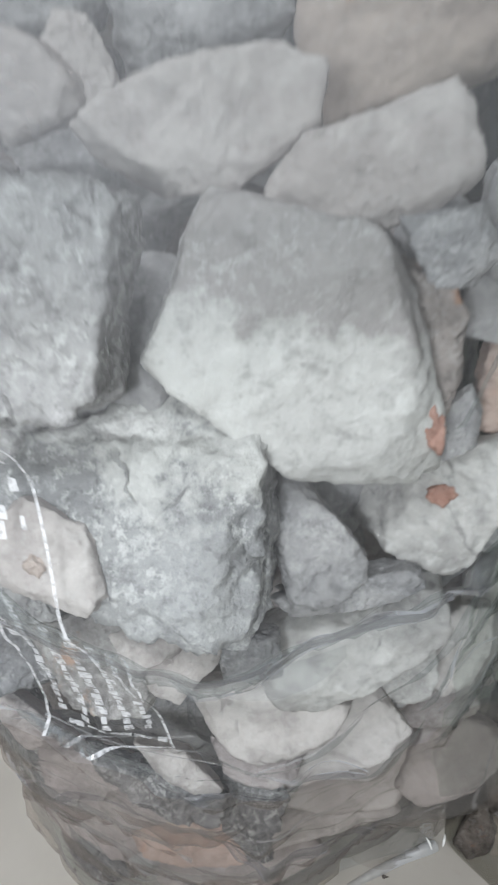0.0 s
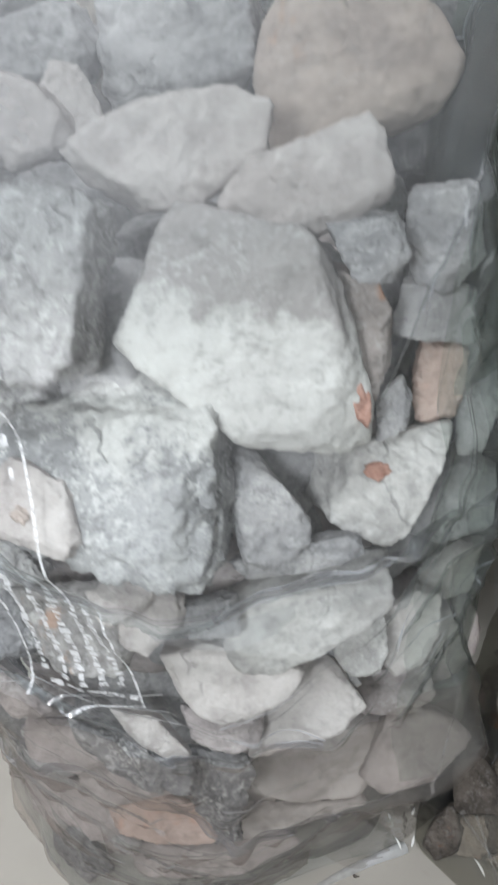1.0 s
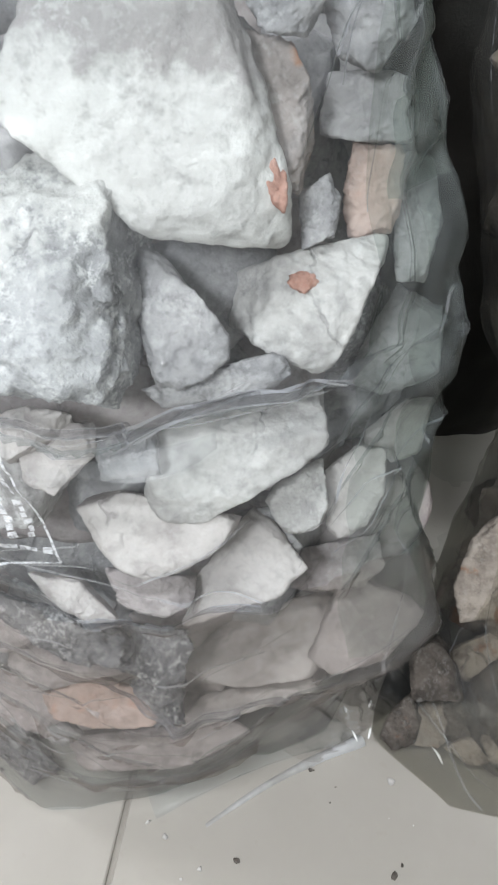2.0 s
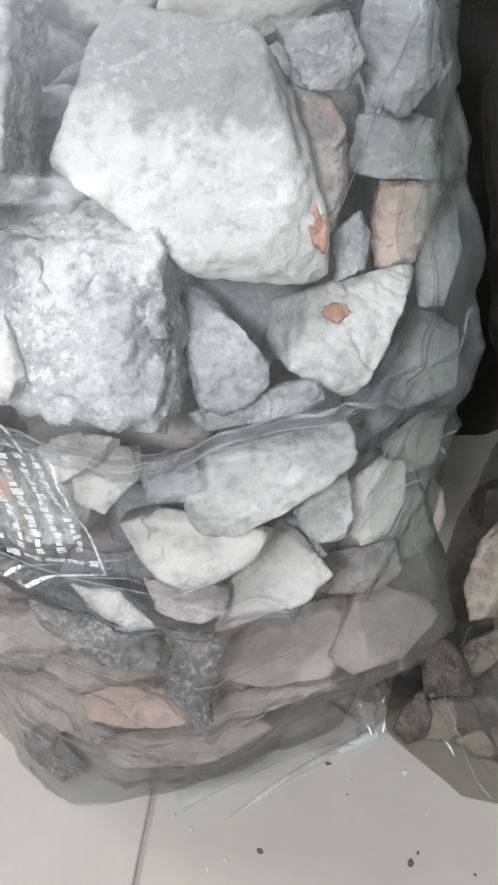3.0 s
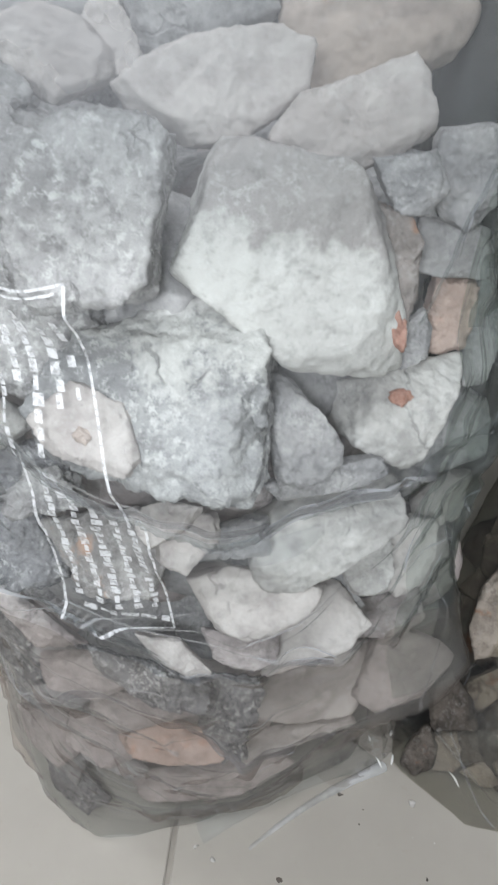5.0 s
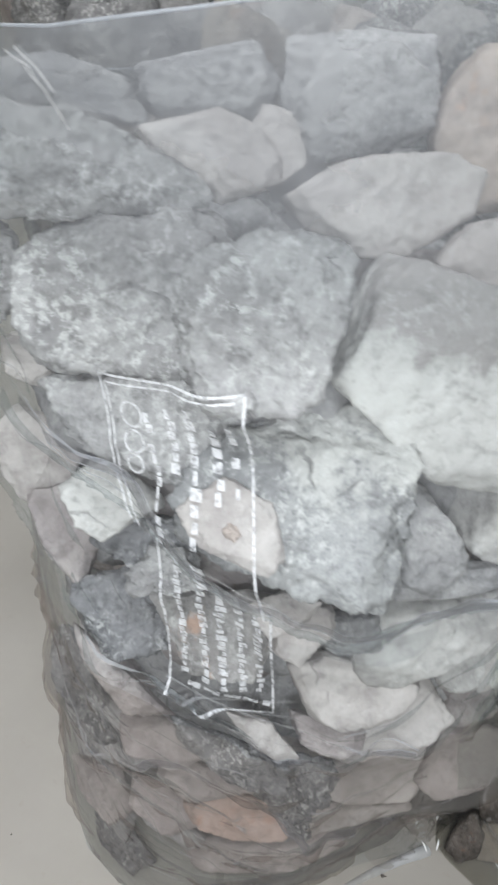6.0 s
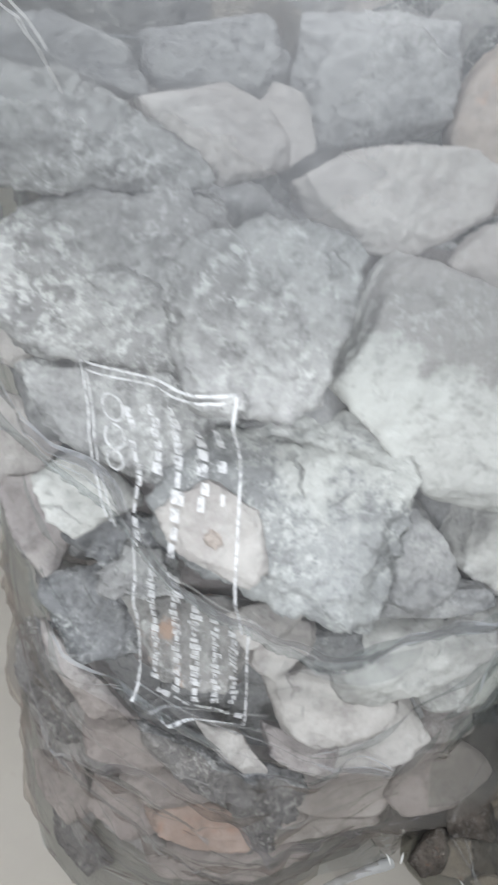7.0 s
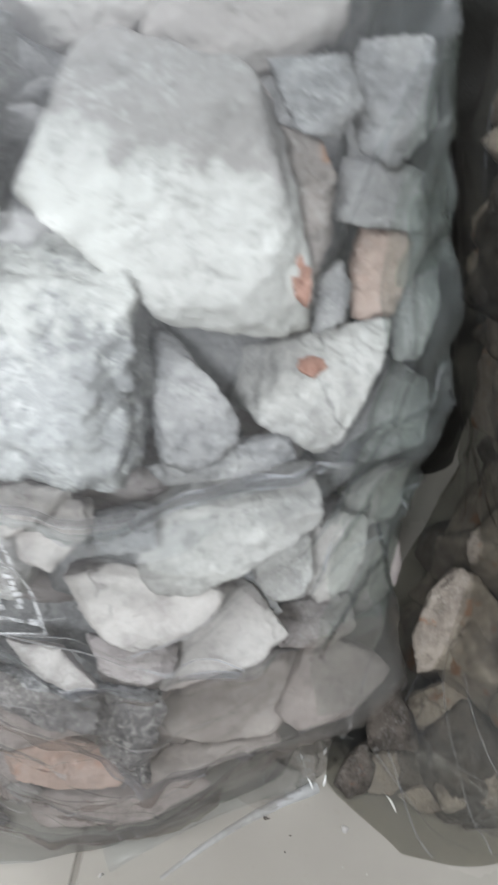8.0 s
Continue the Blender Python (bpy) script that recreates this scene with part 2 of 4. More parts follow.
def glow_material():
    m, tree = material("tube_glow")
    e = node(tree, "ShaderNodeEmission", Color=(0.95, 0.98, 1.0, 1), Strength=12.0)
    out = tree.nodes.new("ShaderNodeOutputMaterial")
    tree.links.new(e.outputs[0], out.inputs[0])
    return m


GLOW = glow_material()


# ---- building helpers ----
def mesh_from(name, verts, faces, mat, smooth=False):
    me = bpy.data.meshes.new(name)
    me.from_pydata([tuple(v) for v in verts], [], faces)
    me.materials.append(mat)
    if smooth:
        me.polygons.foreach_set("use_smooth", [True] * len(me.polygons))
    me.update()
    return me


def part(name, me, parent, label=""):
    ob = new(name, me)
    ob.parent = parent
    return tagged(ob, label)


def box(name, x0, x1, y0, y1, z0, z1, mat, bevel=0.0):
    bm = bmesh.new()
    bmesh.ops.create_cube(bm, size=1)
    for v in bm.verts:
        v.co = Vector(((x0 + x1) / 2 + v.co.x * (x1 - x0), (y0 + y1) / 2 + v.co.y * (y1 - y0), (z0 + z1) / 2 + v.co.z * (z1 - z0)))
    if bevel:
        bmesh.ops.bevel(bm, geom=bm.edges[:], offset=bevel, segments=1, affect="EDGES", profile=0.5)
    me = bpy.data.meshes.new(name)
    bm.to_mesh(me)
    bm.free()
    me.materials.append(mat)
    return me


# ---- the room ----
# the room and its tiles share one grid, turned a little against the bags
TILE_SIZE, JOINT = 0.6, 0.0026
PITCH = TILE_SIZE + JOINT
TURN = radians(-4.1)
GRID = Matrix.Translation((0.0207, 0.04, 0)) @ Matrix.Rotation(TURN, 4, "Z")
X0, X1, Y0, Y1, HIGH = -4 * PITCH, 3 * PITCH, -3 * PITCH, 4 * PITCH, 2.55
floor = tagged(new("floor", box("floor", X0, X1, Y0, Y1, -0.12, -0.0025, GROUT)), "pale beige glazed tile floor with thin dark joints", "floor", kind="structure")
floor.matrix_world = GRID
for name, a in (("wall_north", (X0 - 0.1, X1 + 0.1, Y1, Y1 + 0.1)), ("wall_south", (X0 - 0.1, X1 + 0.1, Y0 - 0.1, Y0)),
                ("wall_west", (X0 - 0.1, X0, Y0, Y1)), ("wall_east", (X1, X1 + 0.1, Y0, Y1))):
    tagged(new(name, box(name, *a, -0.12, HIGH, PLASTER)), "plain painted plaster wall", "wall", kind="structure").matrix_world = GRID
tagged(new("ceiling", box("ceiling", X0 - 0.1, X1 + 0.1, Y0 - 0.1, Y1 + 0.1, HIGH, HIGH + 0.1, CEILING)), "plain white ceiling", "ceiling", kind="structure").matrix_world = GRID


def ceiling_light(at):
    base = tagged(new("ceiling_light", box("housing", -0.62, 0.62, -0.035, 0.035, 0.045, 0.09, METAL, 0.006)), "white batten fitting with one fluorescent tube", "ceiling light", "tube lights")
    base.location = at
    bm = bmesh.new()
    bmesh.ops.create_cone(bm, cap_ends=True, segments=20, radius1=0.013, radius2=0.013, depth=1.2, matrix=Matrix.Rotation(radians(90), 4, "Y"))
    me = bpy.data.meshes.new("tube")
    bm.to_mesh(me)
    bm.free()
    me.materials.append(GLOW)
    tube = part("tube", me, base, "glowing white tube")
    for x in (-0.6, 0.6):
        part("tube_holder", box("tube_holder", x - 0.012, x + 0.012, -0.014, 0.014, -0.02, 0.045, METAL, 0.002), base)


for at, watts in TUBES:
    ceiling_light(at)


def fill_bulb(at):
    """An added, unseen LED bulb on a cord, just behind the viewer, for frontal light."""
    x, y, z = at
    cord = tagged(new("fill_lamp", box("cord", -0.003, 0.003, -0.003, 0.003, 0.10, HIGH - z - 0.002, BLACK)), "added unseen bulb on a cord, in place of a hand-held torch", "hanging lamp")
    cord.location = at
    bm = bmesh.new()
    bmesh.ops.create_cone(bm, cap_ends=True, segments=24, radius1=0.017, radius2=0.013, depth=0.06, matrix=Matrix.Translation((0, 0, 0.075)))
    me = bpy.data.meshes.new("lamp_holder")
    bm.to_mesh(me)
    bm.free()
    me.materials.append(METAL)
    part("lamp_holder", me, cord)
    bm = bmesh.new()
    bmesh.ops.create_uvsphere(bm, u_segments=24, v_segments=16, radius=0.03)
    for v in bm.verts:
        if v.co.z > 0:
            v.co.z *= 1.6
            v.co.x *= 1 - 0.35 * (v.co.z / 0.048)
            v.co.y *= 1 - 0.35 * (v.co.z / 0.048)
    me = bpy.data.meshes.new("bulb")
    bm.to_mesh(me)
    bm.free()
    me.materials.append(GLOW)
    globe = part("bulb", me, cord, "glowing globe of the added unseen bulb")
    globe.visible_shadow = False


fill_bulb(FILL_BULB)


# ---- rocks ----
SPHERES = {}


def sphere(level):
    if level not in SPHERES:
        bm = bmesh.new()
        bmesh.ops.create_icosphere(bm, subdivisions=level, radius=1)
        bm.verts.ensure_lookup_table()
        SPHERES[level] = (np.array([v.co[:] for v in bm.verts]), [tuple(v.index for v in f.verts) for f in bm.faces])
        bm.free()
    return SPHERES[level]


def rock_mesh(facets, level, style, seed, rounding=13.0, rough=1.0, breaks=12):
    """A broken stone as the rounded meeting of flat facets (direction, distance), with smaller breaks, chipped and roughened."""
    dirs, faces = sphere(level)
    rng = np.random.RandomState(seed)

    def radius(of, planes):
        total = np.zeros(len(of))
        for n, d in planes:
            total += np.maximum(0.0, of @ np.asarray(n) / d) ** rounding
        return total ** (-1.0 / rounding)

    knock = rng.normal(size=(breaks, 3))
    knock /= np.linalg.norm(knock, axis=1)[:, None]
    if breaks:
        whole = dirs * radius(dirs, facets)[:, None]
        facets = list(facets) + [(n, float((whole @ n).max()) * rng.uniform(0.90, 0.985)) for n in knock]
    r = radius(dirs, facets)
    size = float(np.mean(r))
    shift = Vector(rng.uniform(-50, 50, 3))
    verts = []
    for v, k in zip(dirs, r):
        p = Vector(v) * float(k)
        q = p / size
        big = noise.fractal(q * 1.4 + shift, 0.8, 2.0, 3) * 0.03
        chip = abs(noise.noise(q * 4.1 + shift * 1.7)) * -0.035
        flake = noise.fractal(p * 105 + shift, 0.55, 2.1, 5) * 0.0010 / size
        small = noise.fractal(p * 330 + shift, 0.45, 2.2, 4) * 0.00042 / size
        verts.append(p * (1.095 + big + (chip + flake + small) * rough))
    return mesh_from("rock", verts, faces, ROCK[style], True)


def facing_axes(yaw, pitch):
    a, b = radians(yaw), radians(pitch)
    n = Vector((math.sin(a) * math.cos(b), -math.cos(a) * math.cos(b), math.sin(b)))
    right = Vector((0, 0, 1)).cross(n).normalized()
    return n, right, n.cross(right)


# each bag: centre and profile rows of (height, half width, half depth)
BAG = dict(cx=0.03, cy=0.26, rows=((0.0, 0.098, 0.092), (0.05, 0.104, 0.097), (0.11, 0.108, 0.100), (0.20, 0.112, 0.104), (0.30, 0.116, 0.104), (0.36, 0.117, 0.103), (0.46, 0.118, 0.098)),
           foot_at=(-180, -120, -98, -63, -43, -22, 0, 14, 41, 62, 80, 110, 180), foot=(1, 1, 1.06, 0.96, 1.05, 1.085, 0.95, 0.89, 0.89, 1.06, 1.1, 1.0, 1),
           hips=((88, 32, 0.14, 0.10, 0.20), (92, 36, 0.35, 0.10, -0.26), (-88, 36, 0.12, 0.09, -0.09)))


def bag_radii(shape, th, z):
    """Half width and half depth of a bag at degrees th and height z, with its spread foot and slack hip."""
    th, z = (np.asarray(th, float) + 180) % 360 - 180, np.asarray(z, float)
    hs = [r[0] for r in shape["rows"]]
    rx, ry = np.interp(z, hs, [r[1] for r in shape["rows"]]), np.interp(z, hs, [r[2] for r in shape["rows"]])
    k = 1 + (np.interp(th, shape["foot_at"], shape["foot"]) - 1) * np.clip(1 - z / shape.get("spread", 0.07), 0, 1)
    for at, wide, high, tall, grow in shape.get("hips", ()):
        k = k + grow * np.exp(-((th - at) / wide) ** 2) * np.exp(-((z - high) / tall) ** 2)
    return rx * k, ry * k


ROUGH = {"grey": 1.7, "dark": 1.8, "warm": 0.7, "peach": 0.6, "white": 0.8, "main": 0.8, "crusted": 1.8, "mauve": 0.8, "slate": 0.9}
COUNT = [0]
FRONT = []


def rock(at, yaw, pitch, sides, front, style, level, label, cuts=(), group="rocks in the clear bag"):
    """A rock whose broad face looks to (yaw, pitch); sides: (angle round that face, millimetres); front: half thickness;
    cuts: sloping facets (angle, degrees of slope, millimetres)."""
    COUNT[0] += 1
    seed = COUNT[0] * 7 + 3
    rng = np.random.RandomState(seed)
    n, right, up = facing_axes(yaw, pitch)
    facets = []
    rim = []
    for angle, d in sides:
        a = radians(angle)
        s = right * math.cos(a) + up * math.sin(a)
        rim.append((s, max(d, 2.5) / 1000))
        facets.append(((s + n * rng.uniform(-0.10, 0.06)).normalized(), max(d, 2.5) / 1000))
        lean = radians(rng.uniform(35, 55))
        facets.append(((s * math.cos(lean) - n * math.sin(lean)).normalized(), max(d, 2.5) / 1000 * 1.05))
    half = sum(d for _, d in sides) / len(sides) / 1000
    facets.append((n, front / 1000))
    facets.append((-n, max(front / 1000, half * 0.8)))
    for i in range(2 if cuts else 5):
        s, d = rim[rng.randint(len(rim))]
        slope = radians(rng.uniform(25, 55))
        facets.append(((s * math.sin(slope) + n * math.cos(slope)).normalized(), (d * math.sin(slope) + front / 1000 * math.cos(slope)) * rng.uniform(0.84, 0.97)))
    for angle, slope, d in cuts:
        a, b = radians(angle), radians(slope)
        s = right * math.cos(a) + up * math.sin(a)
        facets.append(((s * math.sin(b) + n * math.cos(b)).normalized(), d / 1000))
    ob = new("rock", rock_mesh(facets, max(level, 6) if level > 4 else 5, style, seed, 60.0, ROUGH.get(style, 1.0)))
    ob.location = (at[0], at[1], max(at[2], 0.010))
    FRONT.append(ob)
    return tagged(ob, label, "rock", group)


# ---- rocks that can be told apart in the main bag ----
white_rock = rock((0.0633, 0.1997, 0.3264), 4, 21, [(-129, 22.6), (-99, 27.7), (-56, 59.6), (6, 28.7), (19, 23.5), (45, 26.4), (77, 24.8), (142, 38.5), (159, 28.9)], 21, "main", 6, "large chalky white rock with a grey top, in the clear bag", cuts=((100, 34, 26), (-88, 42, 31), (-18, 40, 31)))
rock((0.0941, 0.2071, 0.3228), -3, 21, [(-163, 6), (-98, 17.2), (-11, 10.1), (2, 8.5), (28, 8.3), (76, 13.4)], 10, "pink", 5, "brownish pink rough rock wedged beside a white rock")
rock((0.0317, 0.1759, 0.2857), -13, 39, [(-167, 36.7), (-112, 32.4), (-97, 23.6), (-87, 24.1), (-24, 31.6), (7, 26.2), (36, 36.2), (66, 33.9), (106, 29.1), (126, 25.5), (150, 30.2)], 22, "crusted", 6, "large rough grey rock with white flecks, behind clear film", cuts=((95, 38, 27), (-10, 42, 30), (-100, 36, 26)))
rock((0.0094, 0.1802, 0.3442), -7, 29, [(-164, 20.5), (-132, 23.6), (-77, 21.1), (-51, 22.3), (-3, 17.1), (-1, 17.2), (59, 25.7), (93, 20.7), (119, 20.8), (152, 22.5)], 15, "grey", 6, "dusty grey boulder-shaped rock in the clear bag")
rock((-0.0344, 0.2097, 0.3302), 5, 28, [(-176, 28.2), (-144, 29.4), (-89, 21.5), (-58, 25.4), (-8, 25.8), (43, 33.2), (101, 20.6), (130, 25.6)], 18, "grey", 6, "rough grey rock with bright crystal flecks")
rock((-0.0834, 0.2225, 0.3276), 16, 26, [(-151, 11.4), (-137, 11.2), (-53, 15.8), (7, 9.9), (56, 13.6), (149, 12.8)], 11, "grey", 5, "grey rock at the rim of the bag, dusted with crystals")
rock((-0.0182, 0.1912, 0.2962), 1, 36, [(-152, 25), (-114, 13.9), (-104, 13.5), (-103, 12.6), (-29, 25.8), (24, 25), (89, 15), (112, 20.7)], 17, "grey", 5, "flecked grey rock behind the printed panel")
rock((-0.071, 0.2225, 0.2917), 13, 32, [(-169, 6), (-117, 5.9), (-63, 8.8), (37, 4.6), (110, 9)], 6, "warm", 5, "smooth pinkish grey rock")
rock((0.0796, 0.212, 0.3613), -2, 25, [(-108, 12.8), (-102, 13.3), (-61, 10.7), (-38, 15.9), (14, 17.2), (46, 17.8), (111, 9.9), (143, 15)], 12, "warm", 6, "wedge of smooth cream-white stone near the bag mouth")
rock((0.0949, 0.1999, 0.3507), -4, 16, [(-150, 7.1), (-112, 7.5), (-81, 8.8), (-23, 8.4), (28, 7.8), (102, 6.8)], 6, "slate", 5, "grey rock in shade under the film")
rock((0.1165, 0.2245, 0.3444), -8, 15, [(-176, 9.8), (-152, 10.1), (-103, 13.8), (-31, 10.8), (14, 9.1), (101, 11.8)], 9, "slate", 5, "grey rock at the side of the bag")
rock((0.1208, 0.2328, 0.3146), -9, 20, [(-95, 8.2), (-81, 8.7), (6, 11.8), (77, 8.9), (94, 8.4), (178, 11.7)], 8, "slate", 5, "greenish grey rock deep in the bag")
rock((0.1067, 0.2048, 0.2958), -6, 26, [(-174, 4.4), (-64, 6.6), (0, 4.3), (30, 5.7), (129, 6.3)], 5, "slate", 5, "small grey rock beside a pink one")
rock((0.1234, 0.2267, 0.2932), -9, 25, [(-166, 8.1), (-84, 11.5), (-8, 7.4), (5, 7.2), (95, 11.4), (174, 8)], 8, "orange", 5, "salmon pink rock in the clear bag")
rock((0.1387, 0.2355, 0.2801), -12, 26, [(-179, 5.3), (-166, 6.6), (-82, 17.3), (-5, 6.9), (18, 6.5), (84, 16.6)], 9, "slate", 5, "greenish grey rock seen through creased film")
spotted_rock = rock((0.1045, 0.2034, 0.2686), -6, 31, [(-152, 21.6), (-112, 14.6), (-29, 15.3), (-17, 14.5), (-2, 19), (110, 12.4)], 16, "white", 6, "angular white rock with a red mineral spot", cuts=((170, 45, 17), (-45, 30, 17), (75, 45, 17)))
rock((0.141, 0.2413, 0.2275), -12, 33, [(-88, 14.8), (-58, 12.5), (8, 12.6), (70, 17.1), (162, 10.5)], 12, "slate", 5, "grey green rock under creased film")
rock((0.0696, 0.1807, 0.2734), 3, 33, [(-179, 9.5), (-169, 8.3), (-167, 8.8), (-81, 15), (-62, 12.9), (9, 12.6), (41, 8.2), (63, 13.2)], 10, "slate", 5, "narrow slate grey rock between larger ones")
rock((0.082, 0.1807, 0.2547), 0, 36, [(-132, 14.2), (-77, 2.9), (-40, 10.1), (50, 14.4), (108, 4.2)], 11, "slate", 5, "thin grey slab in the clear bag")
rock((0.084, 0.1864, 0.2225), -1, 40, [(-178, 24.1), (-113, 24.2), (-79, 18.1), (-57, 11.9), (-47, 14.9), (9, 27.4), (102, 15.3), (125, 17.4)], 16, "white", 6, "blocky white rock with rough chipped edge", cuts=((85, 40, 16), (-80, 42, 19)))
rock((0.0545, 0.1683, 0.2367), 8, 41, [(-170, 8.2), (-88, 6), (0, 7.7), (98, 5.7)], 7, "slate", 5, "grey rock behind paler ones")
rock((0.1064, 0.1925, 0.196), -7, 43, [(-144, 9.7), (-68, 9.4), (-18, 8.5), (13, 8.2), (124, 8.7), (157, 9)], 7, "white", 5, "small white rock low in the bag")
rock((0.1273, 0.2112, 0.1837), -11, 41, [(-169, 9.3), (-119, 15.4), (-57, 12.8), (-22, 8.6), (6, 9.6), (93, 15.3), (140, 11.2)], 10, "warm", 5, "cream rock with ribbed side")
rock((0.1464, 0.2422, 0.1865), -13, 37, [(-152, 12.5), (-107, 10.9), (-64, 9.3), (-4, 8.1), (100, 11.7), (137, 7.8)], 9, "warm", 5, "grey beige rock at the bag side")
rock((0.0354, 0.1627, 0.2407), 13, 40, [(-117, 9.1), (-52, 6.9), (2, 10.4), (91, 7.3), (173, 8.7)], 7, "warm", 5, "small pale pebble-like rock")
rock((0.0591, 0.17, 0.2006), 6, 45, [(-155, 15.3), (-121, 14.1), (-80, 11.8), (-61, 13.2), (-32, 19.4), (76, 10.1), (108, 16.1)], 11, "warm", 6, "smooth pale beige rock in the clear bag")
rock((0.0876, 0.1845, 0.1657), -2, 47, [(-67, 10.6), (-43, 12.7), (22, 19.1), (51, 17.7), (146, 11.2), (168, 14.5)], 11, "warm", 5, "angular pale beige rock")
rock((0.095, 0.1979, 0.1731), -4, 45, [(-145, 6.8), (-73, 7.3), (39, 7), (104, 8.1)], 7, "slate", 5, "grey rock in a dark gap")
rock((0.0573, 0.1674, 0.1733), 7, 49, [(-162, 10.8), (-110, 5.7), (-70, 8.6), (-10, 12.5), (82, 5.9)], 9, "mauve", 5, "mauve grey rock behind beige ones")
rock((0.0962, 0.209, 0.0829), -4, 51, [(-133, 29.6), (-93, 18.1), (-77, 14.7), (-20, 21.5), (29, 32.3), (113, 14.2), (147, 23.5)], 14, "warm", 5, "beige grey rock near the foot of the bag")
rock((0.138, 0.2108, 0.0979), -13, 49, [(-106, 22), (-62, 14.5), (-27, 14.6), (56, 21.9), (84, 18.2), (160, 16.4), (173, 17.3)], 14, "mauve", 5, "dull mauve rock near the foot of the bag")
rock((0.1271, 0.2165, 0.1335), -11, 46, [(-162, 13.8), (-75, 8.9), (-35, 9.9), (28, 15.3), (111, 8.7)], 10, "mauve", 5, "dull grey rock low in the bag")
rock((0.0878, 0.1991, 0.0521), -2, 54, [(-136, 25), (-68, 4.8), (12, 30.8), (103, 6.7), (144, 15.3)], 18, "warm", 5, "long pale rock on the bottom of the bag")
rock((0.0281, 0.1685, 0.0941), 15, 54, [(-166, 18.4), (-113, 6.4), (-99, 7.7), (23, 15.2), (63, 9.5), (98, 10.9)], 11, "orange", 5, "pinkish rock on the bottom of the bag")
rock((0.053, 0.1717, 0.1289), 8, 52, [(-178, 12.9), (-124, 8.5), (-83, 11.4), (-8, 11.4), (82, 9.1)], 10, "dark", 5, "dark grey flecked rock in a cluttered layer")
rock((0.023, 0.1665, 0.1475), 16, 50, [(-175, 19.6), (-136, 7.4), (-105, 8.8), (-20, 19.7), (63, 6.8), (65, 7)], 12, "dark", 5, "dark flecked rock under the film folds")
rock((0.0532, 0.1718, 0.0963), 8, 54, [(-164, 8.8), (-145, 6.8), (-88, 9.2), (-9, 8.8), (82, 7.1)], 8, "dark", 5, "dark grey rock over the bag bottom")
rock((0.0314, 0.1626, 0.1738), 14, 48, [(-150, 6), (-129, 3.9), (-96, 7), (37, 5.4), (72, 5.9)], 8, "warm", 5, "pale sliver of rock")
rock((0.0002, 0.1714, 0.0736), 22, 54, [(-169, 10.1), (-132, 4.4), (-84, 11.5), (38, 5.5), (68, 7.7)], 9, "slate", 5, "bluish grey rock at the foot of the bag")
rock((0.0454, 0.1838, 0.0335), 9, 57, [(-156, 29.7), (-94, 8.2), (-68, 13.4), (41, 30.8), (91, 8.7)], 22, "mauve", 5, "mauve grey rock on the bag bottom")
rock((-0.0246, 0.1873, 0.0024), 25, 56, [(-178, 10.1), (-147, 7.1), (-79, 15.1), (23, 7.8), (61, 10.2)], 10, "dark", 5, "small dark rock in the bottom corner")
rock((-0.0377, 0.1999, 0.0415), 27, 52, [(-177, 10.1), (-151, 8.4), (-74, 15.2), (6, 10.3), (62, 11.7)], 11, "mauve", 5, "mauve rock in the corner of the bag")
rock((-0.0266, 0.1984, 0.1006), 25, 48, [(-123, 11.7), (-74, 15.6), (19, 13.6), (66, 13.5), (165, 14.9)], 12, "slate", 5, "grey rock low at the side of the bag")
rock((0.0103, 0.175, 0.11), 19, 52, [(-138, 9.2), (-89, 7.3), (60, 6.3), (158, 15.7)], 12, "mauve", 5, "mauve grey rock under creased film")
rock((-0.0708, 0.2279, 0.2442), 13, 38, [(-173, 12.1), (-147, 12.4), (-70, 14.5), (-31, 14.1), (40, 12.8), (66, 13.4), (136, 17.4)], 11, "warm", 5, "pale grey rock at the bag side")
rock((-0.0535, 0.2093, 0.2251), 10, 43, [(-159, 10.1), (-136, 10.8), (-22, 13.6), (31, 11.4), (106, 15.9)], 11, "mauve", 5, "mauve grey rock at the bag side")
rock((-0.0337, 0.1862, 0.2661), 5, 41, [(-149, 11.7), (-118, 10.6), (-58, 9.6), (-56, 10.6), (22, 15.4), (59, 10), (130, 11.8)], 10, "white", 5, "chalky white rock with dark patches")
rock((-0.0187, 0.1864, 0.2477), 1, 44, [(-118, 9.9), (-70, 6.4), (20, 14.7), (96, 7.5), (118, 8)], 9, "dark", 5, "dark rough rock behind the print")
rock((-0.0122, 0.172, 0.2491), -1, 45, [(-138, 10.3), (-74, 5.2), (26, 9.7), (90, 7.5), (144, 7.9)], 7, "grey", 5, "small flecked grey rock")
rock((-0.0275, 0.1845, 0.2073), 4, 48, [(-162, 13.3), (-134, 12.1), (-74, 14.3), (15, 13), (42, 13), (111, 15.1)], 11, "dark", 5, "mauve rock with dark specks at the bag side")
rock((-0.0271, 0.1797, 0.1725), 4, 52, [(-153, 8.3), (-136, 4.8), (-87, 11.7), (53, 4.3)], 13, "mauve", 5, "mauve pink rock in creased film")
rock((0.0111, 0.1773, 0.2147), -7, 48, [(-142, 15), (-80, 13.1), (-20, 15.2), (-1, 18.6), (93, 14.6), (104, 13.5)], 14, "stained", 5, "mottled grey rock with an orange stain under print")
rock((0.029, 0.1616, 0.2492), -14, 46, [(-132, 7.1), (-51, 4.8), (-17, 7.3), (93, 6.4), (129, 5.9)], 6, "warm", 5, "pale grey rock beside the printed panel")
rock((-0.0498, 0.2126, 0.1138), 9, 52, [(-171, 11.5), (-140, 7.7), (-89, 23.7), (23, 8), (83, 23.3)], 16, "dark", 5, "dark grey rock at the bag side")
